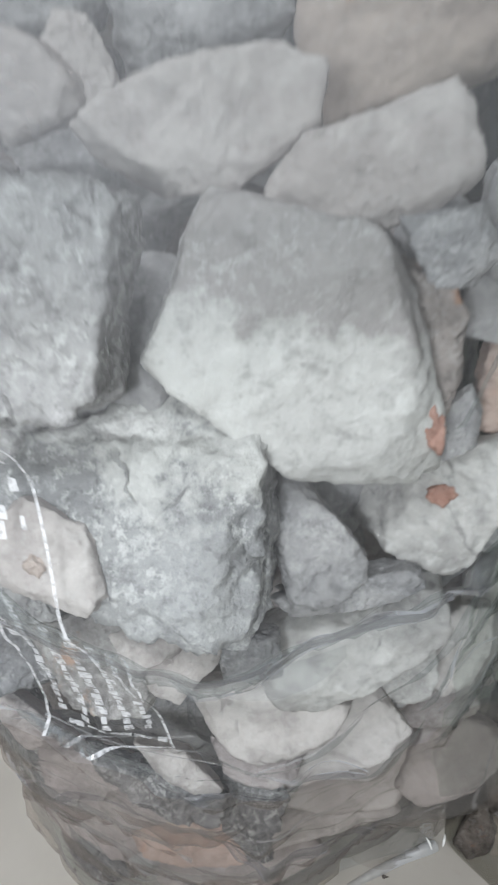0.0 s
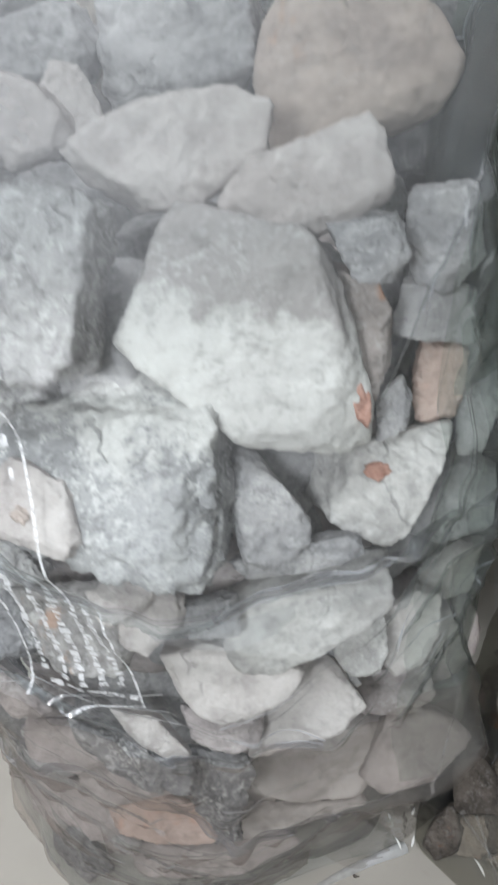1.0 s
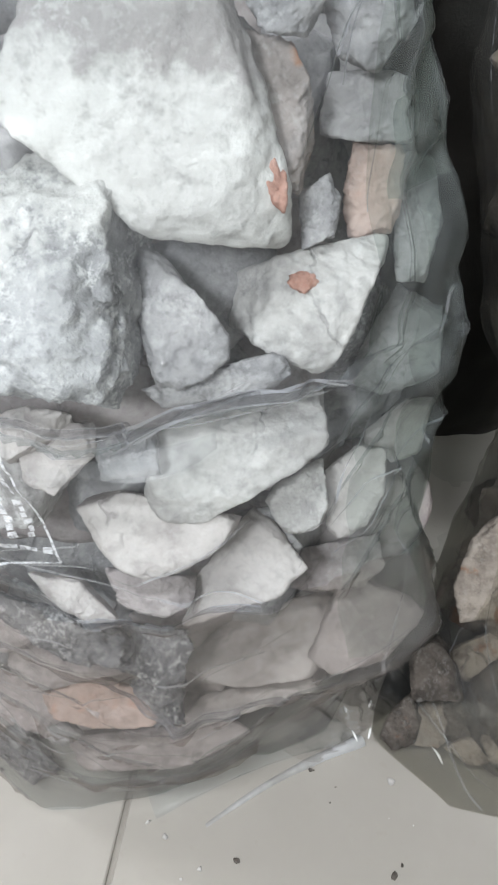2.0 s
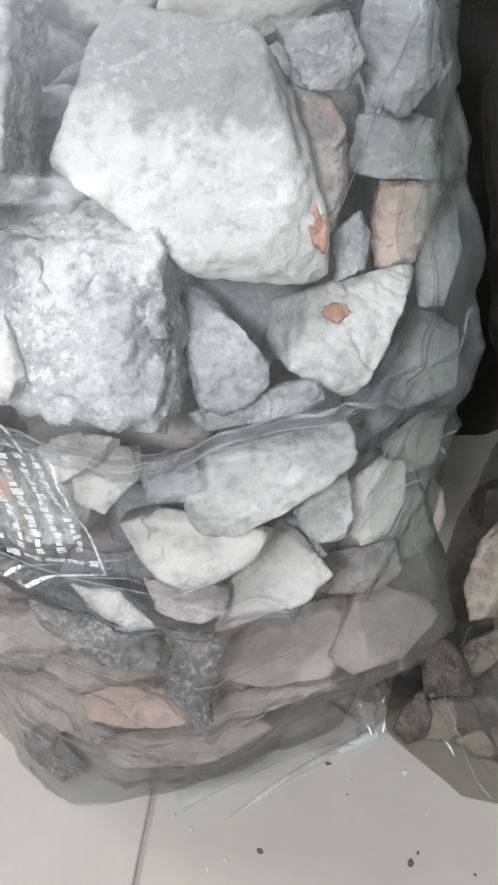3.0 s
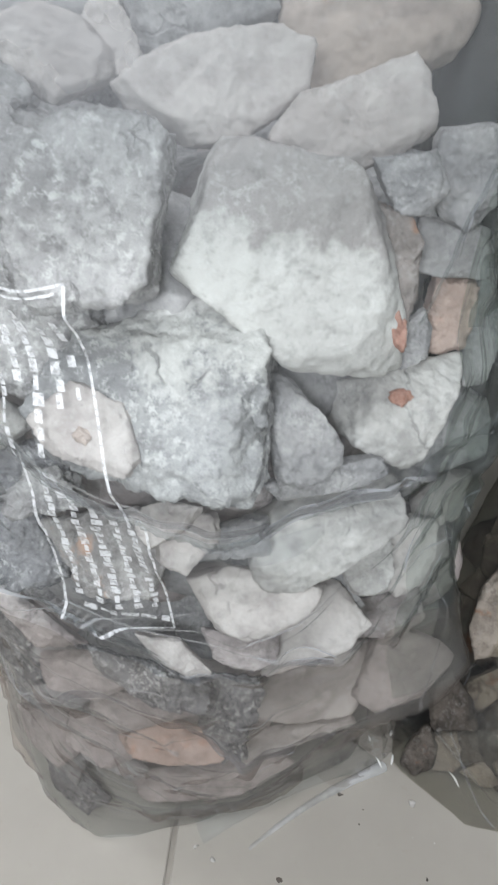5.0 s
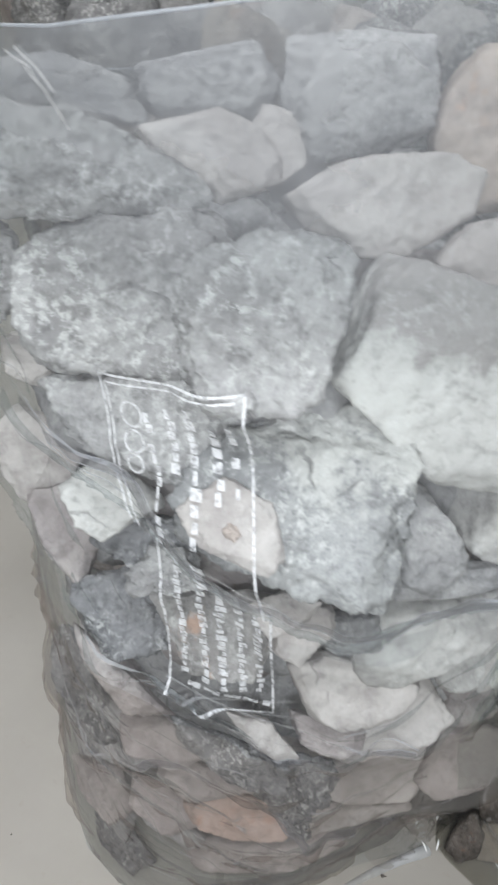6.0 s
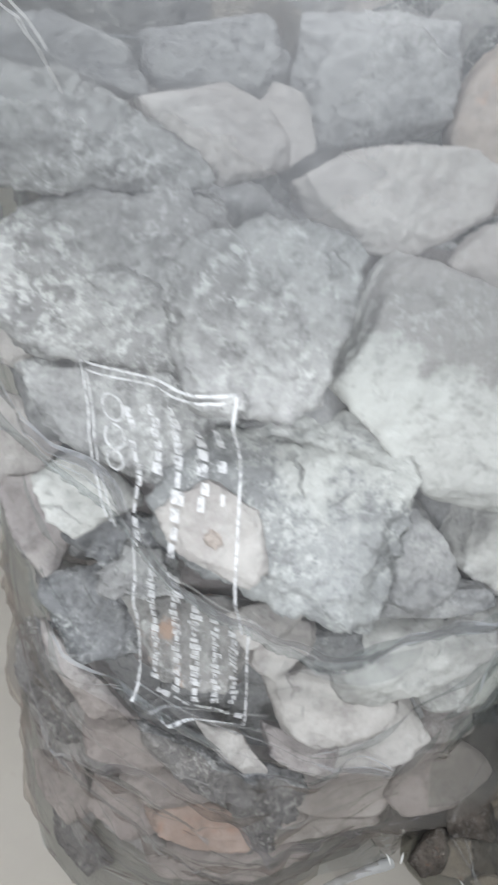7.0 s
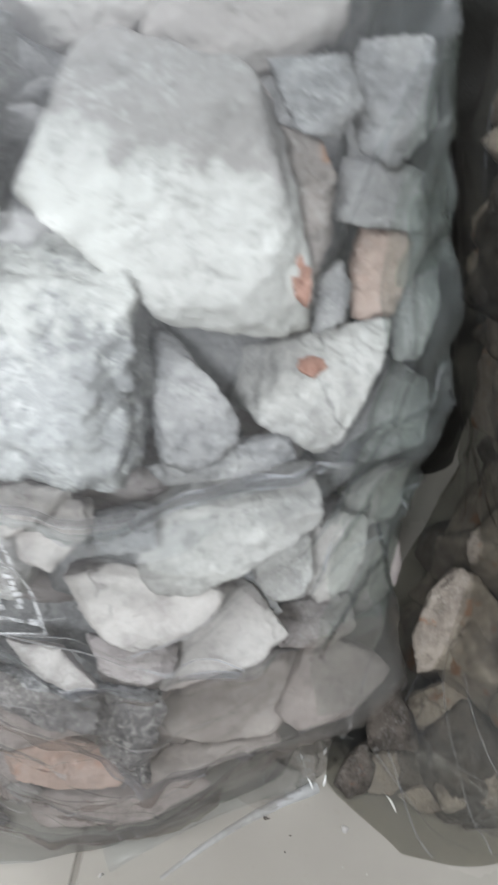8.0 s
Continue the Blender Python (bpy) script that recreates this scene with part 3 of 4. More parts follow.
rock((-0.0397, 0.2138, 0.0283), 6, 57, [(-156, 7), (-147, 6.2), (-22, 22.4), (33, 7.9), (50, 11.6)], 17, "slate", 5, "bluish grey rock at the bag side")
rock((-0.0067, 0.1768, 0.1358), -2, 55, [(-154, 14.2), (-98, 7.2), (-57, 12), (59, 11.2), (96, 9.2)], 11, "mauve", 5, "mauve pink rock low at the bag side")
rock((-0.0013, 0.1772, 0.0795), -4, 58, [(-175, 16.2), (-114, 9.1), (-65, 10.9), (34, 15.3), (89, 9.7)], 12, "mauve", 5, "grey mauve rock low in the bag")
cream_rock = rock((0.009, 0.1565, 0.291), -8, 42, [(-141, 11.9), (-103, 8.4), (-98, 9), (-34, 15.5), (27, 11.2), (73, 10.5), (137, 12.9)], 6, "warm", 5, "cream-coloured chip against the film, behind print")
rock((0.0392, 0.232, 0.3617), 7, 23, [(-144, 24.1), (-119, 17.2), (-88, 14.9), (-56, 14.4), (-53, 15), (-4, 22.8), (68, 18.2), (96, 13), (107, 12.7), (125, 14.9)], 14, "warm", 6, "long pale rock on top of the heap")
rock((0.0885, 0.285, 0.3726), -3, 17, [(-163, 26.9), (-72, 22), (-65, 22.6), (-36, 28.7), (37, 25.6), (66, 21.7), (88, 23.5), (152, 26.7), (173, 27.2)], 19, "peach", 6, "big peach-coloured rock on top of the heap")
rock((0.0318, 0.29, 0.3738), 7, 16, [(-149, 25.1), (-74, 15.6), (-7, 21.7), (64, 19.9), (100, 16.4), (158, 17.9)], 16, "slate", 5, "blue-grey rock on top of the heap")
rock((0.0027, 0.25, 0.3667), 14, 20, [(-177, 9.7), (-99, 10.6), (-56, 8.2), (22, 8.9), (81, 11.6), (149, 7.6)], 8, "warm", 5, "small beige rock on top of the heap")
rock((-0.0521, 0.222, 0.3625), 9, 21, [(-161, 27.5), (-93, 13.3), (-83, 11.1), (-59, 22.8), (44, 23.3), (67, 14.4), (73, 13.6), (91, 14.5), (158, 22.6)], 17, "grey", 6, "long flecked grey rock on top of the heap")
rock((-0.0125, 0.245, 0.365), 0, 19, [(-127, 12.5), (-116, 10.6), (-65, 13.4), (-20, 20.1), (47, 14.1), (73, 10.6), (109, 11.9)], 12, "warm", 5, "pale beige rock on top of the heap")
rock((-0.0939, 0.24, 0.3605), 17, 19, [(-76, 8.2), (-26, 5.5), (20, 7.8), (117, 7.1), (179, 6.1)], 6, "slate", 5, "grey rock at the back edge of the bag")
rock((-0.0711, 0.29, 0.364), 10, 16, [(-170, 22.1), (-93, 8.2), (27, 19.7), (75, 10), (103, 10.9)], 15, "slate", 5, "shaded grey rock at the back of the heap")
rock((-0.0209, 0.3, 0.3698), 1, 15, [(-171, 23.5), (-104, 14.4), (-83, 10.2), (-16, 20.5), (33, 20.6), (108, 10.9)], 15, "slate", 5, "pale grey rock at the back of the heap")
rock((0.0319, 0.3, 0.3766), -8, 13, [(-175, 22.8), (-135, 27.6), (-65, 15), (-60, 16), (16, 24.4), (92, 17.1), (104, 16)], 17, "slate", 5, "blue-grey rock near the back of the heap")


# red mineral spots on two of them
def mineral_spot(host, at, facing, size, seed, style="rust"):
    n, right, up = facing_axes(*facing)
    rng = np.random.RandomState(seed)
    facets = [(n, 0.0016), (-n, 0.003)]
    for k in range(7):
        a = k * 0.9 + rng.uniform(-0.2, 0.2)
        facets.append((right * math.cos(a) + up * math.sin(a), (size[0] if abs(math.cos(a)) > 0.7 else size[1]) * rng.uniform(0.7, 1.15)))
    ob = part("mineral_spot", rock_mesh(facets, 4, style, seed, 9.0, 1.5), host, "rusty red mineral patch")
    near = [v.co for v in host.data.vertices if (lambda d: (d - n * d.dot(n)).length < 0.003)(v.co + host.location - Vector(at))]
    ob.location = max(near, key=lambda p: p.dot(n)) - n * 0.0006 if near else Vector(at) - host.location
    return ob


mineral_spot(cream_rock, (0.0067, 0.1563, 0.2963), (0, 10), (0.0016, 0.0012), 77, "peach")
mineral_spot(white_rock, (0.0966, 0.1804, 0.3114), (20, 25), (0.0026, 0.006), 71)
mineral_spot(spotted_rock, (0.1024, 0.1846, 0.2854), (12, 30), (0.0042, 0.0032), 74)


# ---- bags ----
BAG_EAST = dict(cx=0.287, cy=0.30, rows=((0.0, 0.085, 0.108), (0.06, 0.072, 0.110), (0.11, 0.065, 0.110), (0.15, 0.074, 0.112), (0.20, 0.095, 0.114), (0.26, 0.108, 0.116), (0.30, 0.122, 0.116), (0.40, 0.120, 0.110), (0.46, 0.118, 0.10)),
                foot_at=(-180, -105, -85, -62, -45, -25, 0, 40, 180), foot=(1, 1, 1.12, 1.75, 1.58, 1.25, 1.06, 1.0, 1), spread=0.14)
BAG_NORTH = dict(cx=0.005, cy=0.50, rows=((0.0, 0.11, 0.10), (0.08, 0.13, 0.115), (0.20, 0.165, 0.125), (0.30, 0.178, 0.128), (0.38, 0.17, 0.122), (0.46, 0.168, 0.12)), foot_at=(-180, 180), foot=(1, 1))

# folds of the film on the main bag, as (degrees round from the front, height)
LEDGE = [(-95, 0.262), (-72, 0.2785), (-59, 0.284), (-40, 0.290), (-28, 0.288), (-17.6, 0.279), (-4, 0.268), (3, 0.263), (13, 0.2585), (27, 0.259), (39, 0.257), (50, 0.256), (69, 0.2475), (95, 0.252)]
CREASES = [
    [(44, 0.203), (60, 0.222), (78, 0.243)], [(46, 0.233), (66, 0.246), (80, 0.262)], [(36, 0.322), (43, 0.349), (52, 0.372)],
    [(-59, 0.241), (-30, 0.2165), (-5.6, 0.197), (8, 0.170)], [(-62, 0.205), (-45, 0.172), (-20, 0.14), (9, 0.104), (30, 0.088)],
    [(-50, 0.13), (-10, 0.10), (10, 0.06)], [(-40, 0.235), (-18, 0.207), (4, 0.187), (20, 0.18)], [(20, 0.06), (45, 0.085), (70, 0.12)],
    [(-30, 0.07), (0, 0.045), (35, 0.05)], [(-70, 0.30), (-50, 0.335), (-35, 0.352)], [(57, 0.37), (62, 0.31), (60, 0.255)], [(70, 0.37), (74, 0.30), (79, 0.215)], [(50, 0.372), (56, 0.335), (68, 0.312)], [(62, 0.205), (72, 0.155), (82, 0.10)], [(52, 0.15), (66, 0.185), (80, 0.20)], [(-64, 0.41), (-60, 0.37), (-48, 0.34)],
]


# small shelves where the film lies over the top of a rock: (degrees, height, half width in degrees, drop, reach)
SHELVES = [(16, 0.2500, 8.5, 0.0085, 0.0075), (-3, 0.3385, 11.0, 0.0070, 0.0045), (-30, 0.215, 7.0, 0.008, 0.005), (6, 0.118, 8.0, 0.008, 0.005)]


def near_line(line, th, z):
    """Distance in metres to a fold, and the signed height above it."""
    lx = np.radians([p[0] for p in line]) * 0.11
    lz = np.array([p[1] for p in line])
    px, best = np.radians(th) * 0.11, np.full(np.shape(z), 9.0)
    above = z - np.interp(px, lx, lz)
    for a in range(len(line) - 1):
        dx, dz = lx[a + 1] - lx[a], lz[a + 1] - lz[a]
        t = np.clip(((px - lx[a]) * dx + (z - lz[a]) * dz) / (dx * dx + dz * dz), 0, 1)
        best = np.minimum(best, np.hypot(px - lx[a] - t * dx, z - lz[a] - t * dz))
    return best, above


DRAPE_T, DRAPE_Z = np.linspace(-180, 180, 361), np.linspace(0.0, 0.45, 181)
DRAPE = np.zeros((181, 361))


def drape_film():
    """The film is pushed out by the rocks that lean on it, and hangs taut between them."""
    for ob in FRONT:
        co = np.empty(len(ob.data.vertices) * 3)
        ob.data.vertices.foreach_get("co", co)
        p = co.reshape(-1, 3) + np.array(ob.location)
        p = p[(p[:, 2] > 0) & (p[:, 2] < 0.45)]
        rx, ry = bag_radii(BAG, 0, p[:, 2])
        rx, ry = bag_radii(BAG, np.degrees(np.arctan2((p[:, 0] - BAG["cx"]) / rx, -(p[:, 1] - BAG["cy"]) / ry)), p[:, 2])
        x, y = (p[:, 0] - BAG["cx"]) / rx, -(p[:, 1] - BAG["cy"]) / ry
        k = np.hypot(x, y)
        d = (k - 1) * np.hypot(x / k * rx, y / k * ry) + 0.0013
        i, j = np.rint(p[:, 2] / 0.0025).astype(int), np.rint(np.degrees(np.arctan2(x, y)) + 180).astype(int)
        np.maximum.at(DRAPE, (i, j), d)
    slope = 0.0011
    for turn in range(14):
        for axis, step in ((0, 1), (0, -1), (1, 1), (1, -1)):
            DRAPE[:] = np.maximum(DRAPE, np.roll(DRAPE, step, axis) - slope)
    for turn in range(2):
        DRAPE[:] = np.maximum(DRAPE, (DRAPE + np.roll(DRAPE, 1, 0) + np.roll(DRAPE, -1, 0) + np.roll(DRAPE, 1, 1) + np.roll(DRAPE, -1, 1)) / 5)


drape_film()


def drape_at(th, z):
    t = np.clip((np.asarray(th, float) + 180) % 360, 0, 359.99)
    u = np.clip(np.asarray(z, float) / 0.0025, 0, 179.99)
    i, j = u.astype(int), t.astype(int)
    a, b = u - i, t - j
    return DRAPE[i, j] * (1 - a) * (1 - b) + DRAPE[i + 1, j] * a * (1 - b) + DRAPE[i, j + 1] * (1 - a) * b + DRAPE[i + 1, j + 1] * a * b


def film_lift(shape, th, z):
    """How far the film stands off the bag's plain form: slack, wrinkles and folds."""
    th, z = np.asarray(th, float), np.asarray(z, float)
    seed = shape["cx"] * 31
    slack = np.empty(th.shape)
    flat_t, flat_z, flat = th.ravel(), z.ravel(), slack.ravel()
    for i in range(len(flat)):
        a = radians(flat_t[i])
        p = Vector((math.sin(a) * 0.11, math.cos(a) * 0.11, flat_z[i]))
        wide = noise.noise(p * 17 + Vector((seed, 0, 0)))
        q = Vector((p.x * 26 + flat_z[i] * 14, p.y * 26, flat_z[i] * 40 + seed))
        ridge = 1 - abs(noise.noise(q)) * 2.2
        flat[i] = 0.0012 + 0.0022 * wide + 0.0012 * max(0.0, ridge) ** 2
    slack = flat.reshape(th.shape)
    low = np.clip((0.13 - z) / 0.13, 0, 1)
    slack = slack * (1 + 1.2 * low)
    if shape is BAG:
        slack = slack * 0.7 + drape_at(th, z)
        d, above = near_line(LEDGE, th, z)
        slack = slack + np.where(above > 0, 0.0055 * np.exp(-above / 0.014), 0.0055 * np.exp(above / 0.0011))
        for th0, z0, wide, drop, out in SHELVES:
            side = np.exp(-((th - th0) / wide) ** 4)
            fall = (z0 - z) / drop
            slack = slack + out * side * np.where(fall < 0, 0, np.where(fall < 1, fall * fall * (3 - 2 * fall), np.exp(-np.maximum(fall - 1, 0) / 2.5)))
        for line in CREASES:
            d, above = near_line(line, th, z)
            slack = slack + 0.0026 * np.exp(-(d / 0.0015) ** 2) + 0.0008 * np.exp(-(d / 0.005) ** 2)
    return slack


def bag_form(shape, th, z, lift=0.0):
    """Points on a bag at degrees th round from the front and height z, lifted outwards."""
    th, z = np.asarray(th, float), np.asarray(z, float)
    rx, ry = bag_radii(shape, th, z)
    a = np.radians(th)
    power = 1 - 0.25 * np.clip((z - 0.35) / 0.1, 0, 1)
    s, c = np.sign(np.sin(a)) * np.abs(np.sin(a)) ** power, np.sign(np.cos(a)) * np.abs(np.cos(a)) ** power
    nx, ny = s / rx, -c / ry
    nl = np.hypot(nx, ny)
    return np.stack((shape["cx"] + rx * s + lift * nx / nl, shape["cy"] - ry * c + lift * ny / nl, z + 0 * a), -1)


def rim_height(shape, th):
    th = (np.asarray(th, float) + 180) % 360 - 180
    if shape is BAG:
        return np.interp(th, (-180, -120, -78, -60, -36, -18, -4, 8, 30, 60, 110, 180), (0.358, 0.364, 0.390, 0.402, 0.411, 0.4205, 0.4285, 0.436, 0.452, 0.45, 0.38, 0.358))
    if shape is BAG_EAST:
        return 0.43 + 0.012 * np.sin(np.radians(th * 3 + 40))
    return 0.388 + 0.01 * np.sin(np.radians(th * 3 + 40))


def film_sheet(name, shape, mat, parent, steps, rows, low, high):
    """Part of a bag's wall between two shares of its height, all the way round."""
    th = np.linspace(-180, 180, steps, endpoint=False)
    u = np.linspace(low, high, rows)
    T, U = np.meshgrid(th, u)
    Z = 0.001 + (rim_height(shape, T) - 0.001) * U
    P = bag_form(shape, T, Z, film_lift(shape, T, Z))
    verts = P.reshape(-1, 3)
    faces = [(r * steps + c, r * steps + (c + 1) % steps, (r + 1) * steps + (c + 1) % steps, (r + 1) * steps + c) for r in range(rows - 1) for c in range(steps)]
    return part(name, mesh_from(name, verts, faces, mat, True), parent)


def film_hem(shape, parent, mat):
    """The rolled lip round the mouth."""
    steps = 240
    th = np.linspace(-180, 180, steps, endpoint=False)
    z = rim_height(shape, th)
    core = bag_form(shape, th, z, film_lift(shape, th, z))
    verts, faces = [], []
    for i, p in enumerate(core):
        out = Vector((p[0] - shape["cx"], p[1] - shape["cy"], 0)).normalized()
        for k in range(5):
            a = k * 2 * math.pi / 5
            verts.append(Vector(p) + out * 0.0004 * math.cos(a) + Vector((0, 0, 0.0004 * math.sin(a))))
        for k in range(5):
            j = (i + 1) % steps
            faces.append((i * 5 + k, j * 5 + k, j * 5 + (k + 1) % 5, i * 5 + (k + 1) % 5))
    return part("hem", mesh_from("hem", verts, faces, mat, True), parent, "thin whitish lip of the open mouth")


def film_base(shape, mat, parent):
    steps, rings = 120, 8
    verts, faces = [(shape["cx"], shape["cy"], 0.001)], []
    th = np.linspace(-180, 180, steps, endpoint=False)
    lift = film_lift(shape, th, th * 0 + 0.001)
    rim = bag_form(shape, th, th * 0 + 0.001, lift)
    for r in range(1, rings + 1):
        for p in rim:
            k = r / rings
            verts.append((shape["cx"] + (p[0] - shape["cx"]) * k, shape["cy"] + (p[1] - shape["cy"]) * k, 0.001))
    for c in range(steps):
        faces.append((0, 1 + c, 1 + (c + 1) % steps))
    for r in range(rings - 1):
        for c in range(steps):
            a = 1 + r * steps
            faces.append((a + c, a + (c + 1) % steps, a + steps + (c + 1) % steps, a + steps + c))
    return part("bag_bottom", mesh_from("bag_bottom", verts, faces, mat, True), parent)


def seam_flap(shape, parent, mat, th0, th1, p0, p1, name="seam_flap"):
    """The flat welded end of the bag that sticks out on the floor: from the foot of the bag to a straight raised seam."""
    nu, nv = 60, 26
    th = np.linspace(th0, th1, nu)
    foot = bag_form(shape, th, th * 0 + 0.012, 0.001)
    verts, faces = [], []
    for j in range(nv):
        v = j / (nv - 1)
        for i in range(nu):
            u = i / (nu - 1)
            e = Vector((p0[0] + (p1[0] - p0[0]) * u, p0[1] + (p1[1] - p0[1]) * u + 0.006 * math.sin(u * 3.1), 0.0012))
            f = Vector(foot[i])
            p = f.lerp(e, v ** 0.8)
            q = Vector((p.x * 60, p.y * 60, 3))
            p.z = 0.0012 + 0.011 * (1 - v) ** 3 + 0.0035 * max(0.0, noise.noise(q)) * (1 - v * 0.6) + 0.0028 * math.exp(-((v - 0.95) / 0.05) ** 2) * (0.5 + noise.noise(Vector((u * 9, 1, 1))))
            p.z = max(p.z, 0.0008)
            verts.append(p)
    for j in range(nv - 1):
        for i in range(nu - 1):
            a = j * nu + i
            faces.append((a, a + 1, a + nu + 1, a + nu))
    return part(name, mesh_from(name, verts, faces, mat, True), parent, "creased welded end of the film lying on the floor")


def gathered_skirt(shape, span, high, p0, p1, ridges, parent, mat, seed):
    """Slack film drawn together at a bottom corner: sharp ridges that run from the wall down to the floor."""
    nu, nv = 130, 34
    T = np.linspace(span[0], span[1], nu)
    wall = bag_form(shape, T, T * 0 + high, film_lift(shape, T, T * 0 + high) + 0.001)
    verts, faces = [], []
    for j in range(nv):
        v = j / (nv - 1)
        for i in range(nu):
            u = i / (nu - 1)
            end = Vector((p0[0] + (p1[0] - p0[0]) * u, p0[1] + (p1[1] - p0[1]) * u, 0.0012))
            p = Vector(wall[i]).lerp(end, v)
            p.z = 0.0012 + (high - 0.0012) * (1 - v) ** 1.7
            bend = u * ridges + 0.9 * noise.noise(Vector((u * 5, v * 2.2, seed)))
            ridge = abs((bend % 1.0) * 2 - 1)
            fade = min(1.0, v * 5) * min(1.0, (1 - v) * 4 + 0.25) * min(1.0, u * 9) * min(1.0, (1 - u) * 9)
            lift = (0.0055 * ridge ** 2 + 0.003 * noise.noise(Vector((u * 14, v * 9, seed))) + 0.0016 * noise.noise(Vector((u * 34, v * 20, seed)))) * fade
            away = Vector((end.x - shape["cx"], end.y - shape["cy"], 0)).normalized()
            p += away * lift * 0.6 + Vector((0, 0, lift * 0.9))
            p.z = max(p.z, 0.0008)
            verts.append(p)
    for j in range(nv - 1):
        for i in range(nu - 1):
            a = j * nu + i
            faces.append((a, a + 1, a + nu + 1, a + nu))
    return part("gathered_film", mesh_from("gathered_film", verts, faces, mat, True), parent, "sharply creased film gathered at the bottom corner")


def bag(label, shape, mat, edge, steps, rows):
    top = tagged(new("plastic_bag"), label, "plastic bag", "bags of rocks")
    top.location = (0, 0, 0)
    film_sheet("film_wall", shape, mat, top, steps, rows, 0.0, 0.86)
    film_sheet("mouth_film", shape, mat, top, steps, max(8, rows // 5), 0.86, 1.0)
    film_base(shape, mat, top)
    film_hem(shape, top, edge)
    return top


def ink_ribbon(path, width, shape=BAG):
    """A strip of print on a bag's film, along (degrees, height) points."""
    pts = []
    for (t0, z0), (t1, z1) in zip(path[:-1], path[1:]):
        n = max(2, int(math.hypot((t1 - t0) * 0.0019, z1 - z0) / 0.0012))
        pts += [(t0 + (t1 - t0) * k / n, z0 + (z1 - z0) * k / n) for k in range(n)]
    pts.append(path[-1])
    T, Z = np.array([p[0] for p in pts]), np.array([p[1] for p in pts])
    dt, dz = np.gradient(T) * 0.0019, np.gradient(Z)
    l = np.hypot(dt, dz) + 1e-9
    ot, oz = -dz / l * width / 2 / 0.0019, dt / l * width / 2
    A = bag_form(shape, T + ot, Z + oz, film_lift(shape, T + ot, Z + oz) + 0.0006)
    B = bag_form(shape, T - ot, Z - oz, film_lift(shape, T - ot, Z - oz) + 0.0006)
    verts = list(A) + list(B)
    n = len(pts)
    return verts, [(i, i + 1, n + i + 1, n + i) for i in range(n - 1)]


def print_part(name, paths, width, parent, label=""):
    verts, faces = [], []
    for p in paths:
        v, f = ink_ribbon(p, width)
        faces += [tuple(k + len(verts) for k in q) for q in f]
        verts += v
    return part(name, mesh_from(name, verts, faces, INK), parent, label)


def printed_row(start, end, count, tall, parent, seed, density=0.85):
    """One line of small print that cannot be read: a row of plain bars."""
    rng = np.random.RandomState(seed)
    for k in range(count):
        if rng.rand() > density:
            continue
        a, b = (k + 0.02 + 0.12 * rng.rand()) / count, (k + 0.80 + 0.22 * rng.rand()) / count
        off = rng.uniform(-0.3, 0.3)
        print_part("printed_bar", [[(start[0] + (end[0] - start[0]) * a + off, start[1] + (end[1] - start[1]) * a), (start[0] + (end[0] - start[0]) * b + off, start[1] + (end[1] - start[1]) * b)]], tall * rng.uniform(0.4, 1.0), parent)


def between(a, b, k):
    return (a[0] + (b[0] - a[0]) * k, a[1] + (b[1] - a[1]) * k)


main_bag = bag("open clear polythene bag filled with broken rocks, standing on tiles", BAG, FILM, FILM_EDGE, 520, 210)
seam_flap(BAG, main_bag, FILM, 6, 66, (0.046, 0.1615), (0.150, 0.2085))


def pale_ridge(p0, p1, bow, parent, mat):
    """A thin raised welt on the floor along the bag's end that thins out at one end; its highlight is put into the pale
    colour.
    """
    n, m = 60, 7
    verts, faces = [], []
    a, b = Vector((*p0, 0)), Vector((*p1, 0))
    side = Vector((-(b - a).y, (b - a).x, 0)).normalized()
    for i in range(n):
        u = i / (n - 1)
        mid = a.lerp(b, u) + side * bow * math.sin(math.pi * u)
        w = 0.0030 * (0.3 + 0.7 * u) * (1 + 0.3 * noise.noise(Vector((u * 7, 2, 2))))
        for k in range(m):
            v = k / (m - 1) * math.pi
            verts.append(mid + side * (w * math.cos(v)) + Vector((0, 0, 0.0012 + w * 1.3 * math.sin(v) * u ** 0.5)))
    for i in range(n - 1):
        for k in range(m - 1):
            faces.append((i * m + k, (i + 1) * m + k, (i + 1) * m + k + 1, i * m + k + 1))
    return part("pale_welt", mesh_from("pale_welt", verts, faces, mat, True), parent, "whitish line at the end of the film, highlight put into its colour")


def loose_fold(th0, th1, z0, z1, lean, gap, parent, mat, seed, shape=BAG):
    """Slack film gathered in a second layer round a bag."""
    nu, nv = 150, 46
    verts, faces = [], []
    for j in range(nv):
        v = j / (nv - 1)
        T = np.linspace(th0, th1, nu)
        u = np.linspace(0, 1, nu)
        Z = z0 + (z1 + lean * u - z0) * v
        wave = np.array([max(0.0, 1 - 2.5 * abs(noise.noise(Vector((t * 0.055 + v * 2.5, v * 5.0 - t * 0.03, seed))))) for t in T])
        lift = film_lift(shape, T, Z) + gap * (0.4 + wave ** 2 * 1.6) * np.minimum(1, np.minimum(v, 1 - v * 0.7) * 6) * np.minimum(1, np.minimum(u, 1 - u) * 8 + 0.1) + 0.0005
        verts += list(bag_form(shape, T, Z, lift))
    for j in range(nv - 1):
        for i in range(nu - 1):
            a = j * nu + i
            faces.append((a, a + 1, a + nu + 1, a + nu))
    return part("loose_fold", mesh_from("loose_fold", verts, faces, mat, True), parent, "slack gathered fold of clear film")


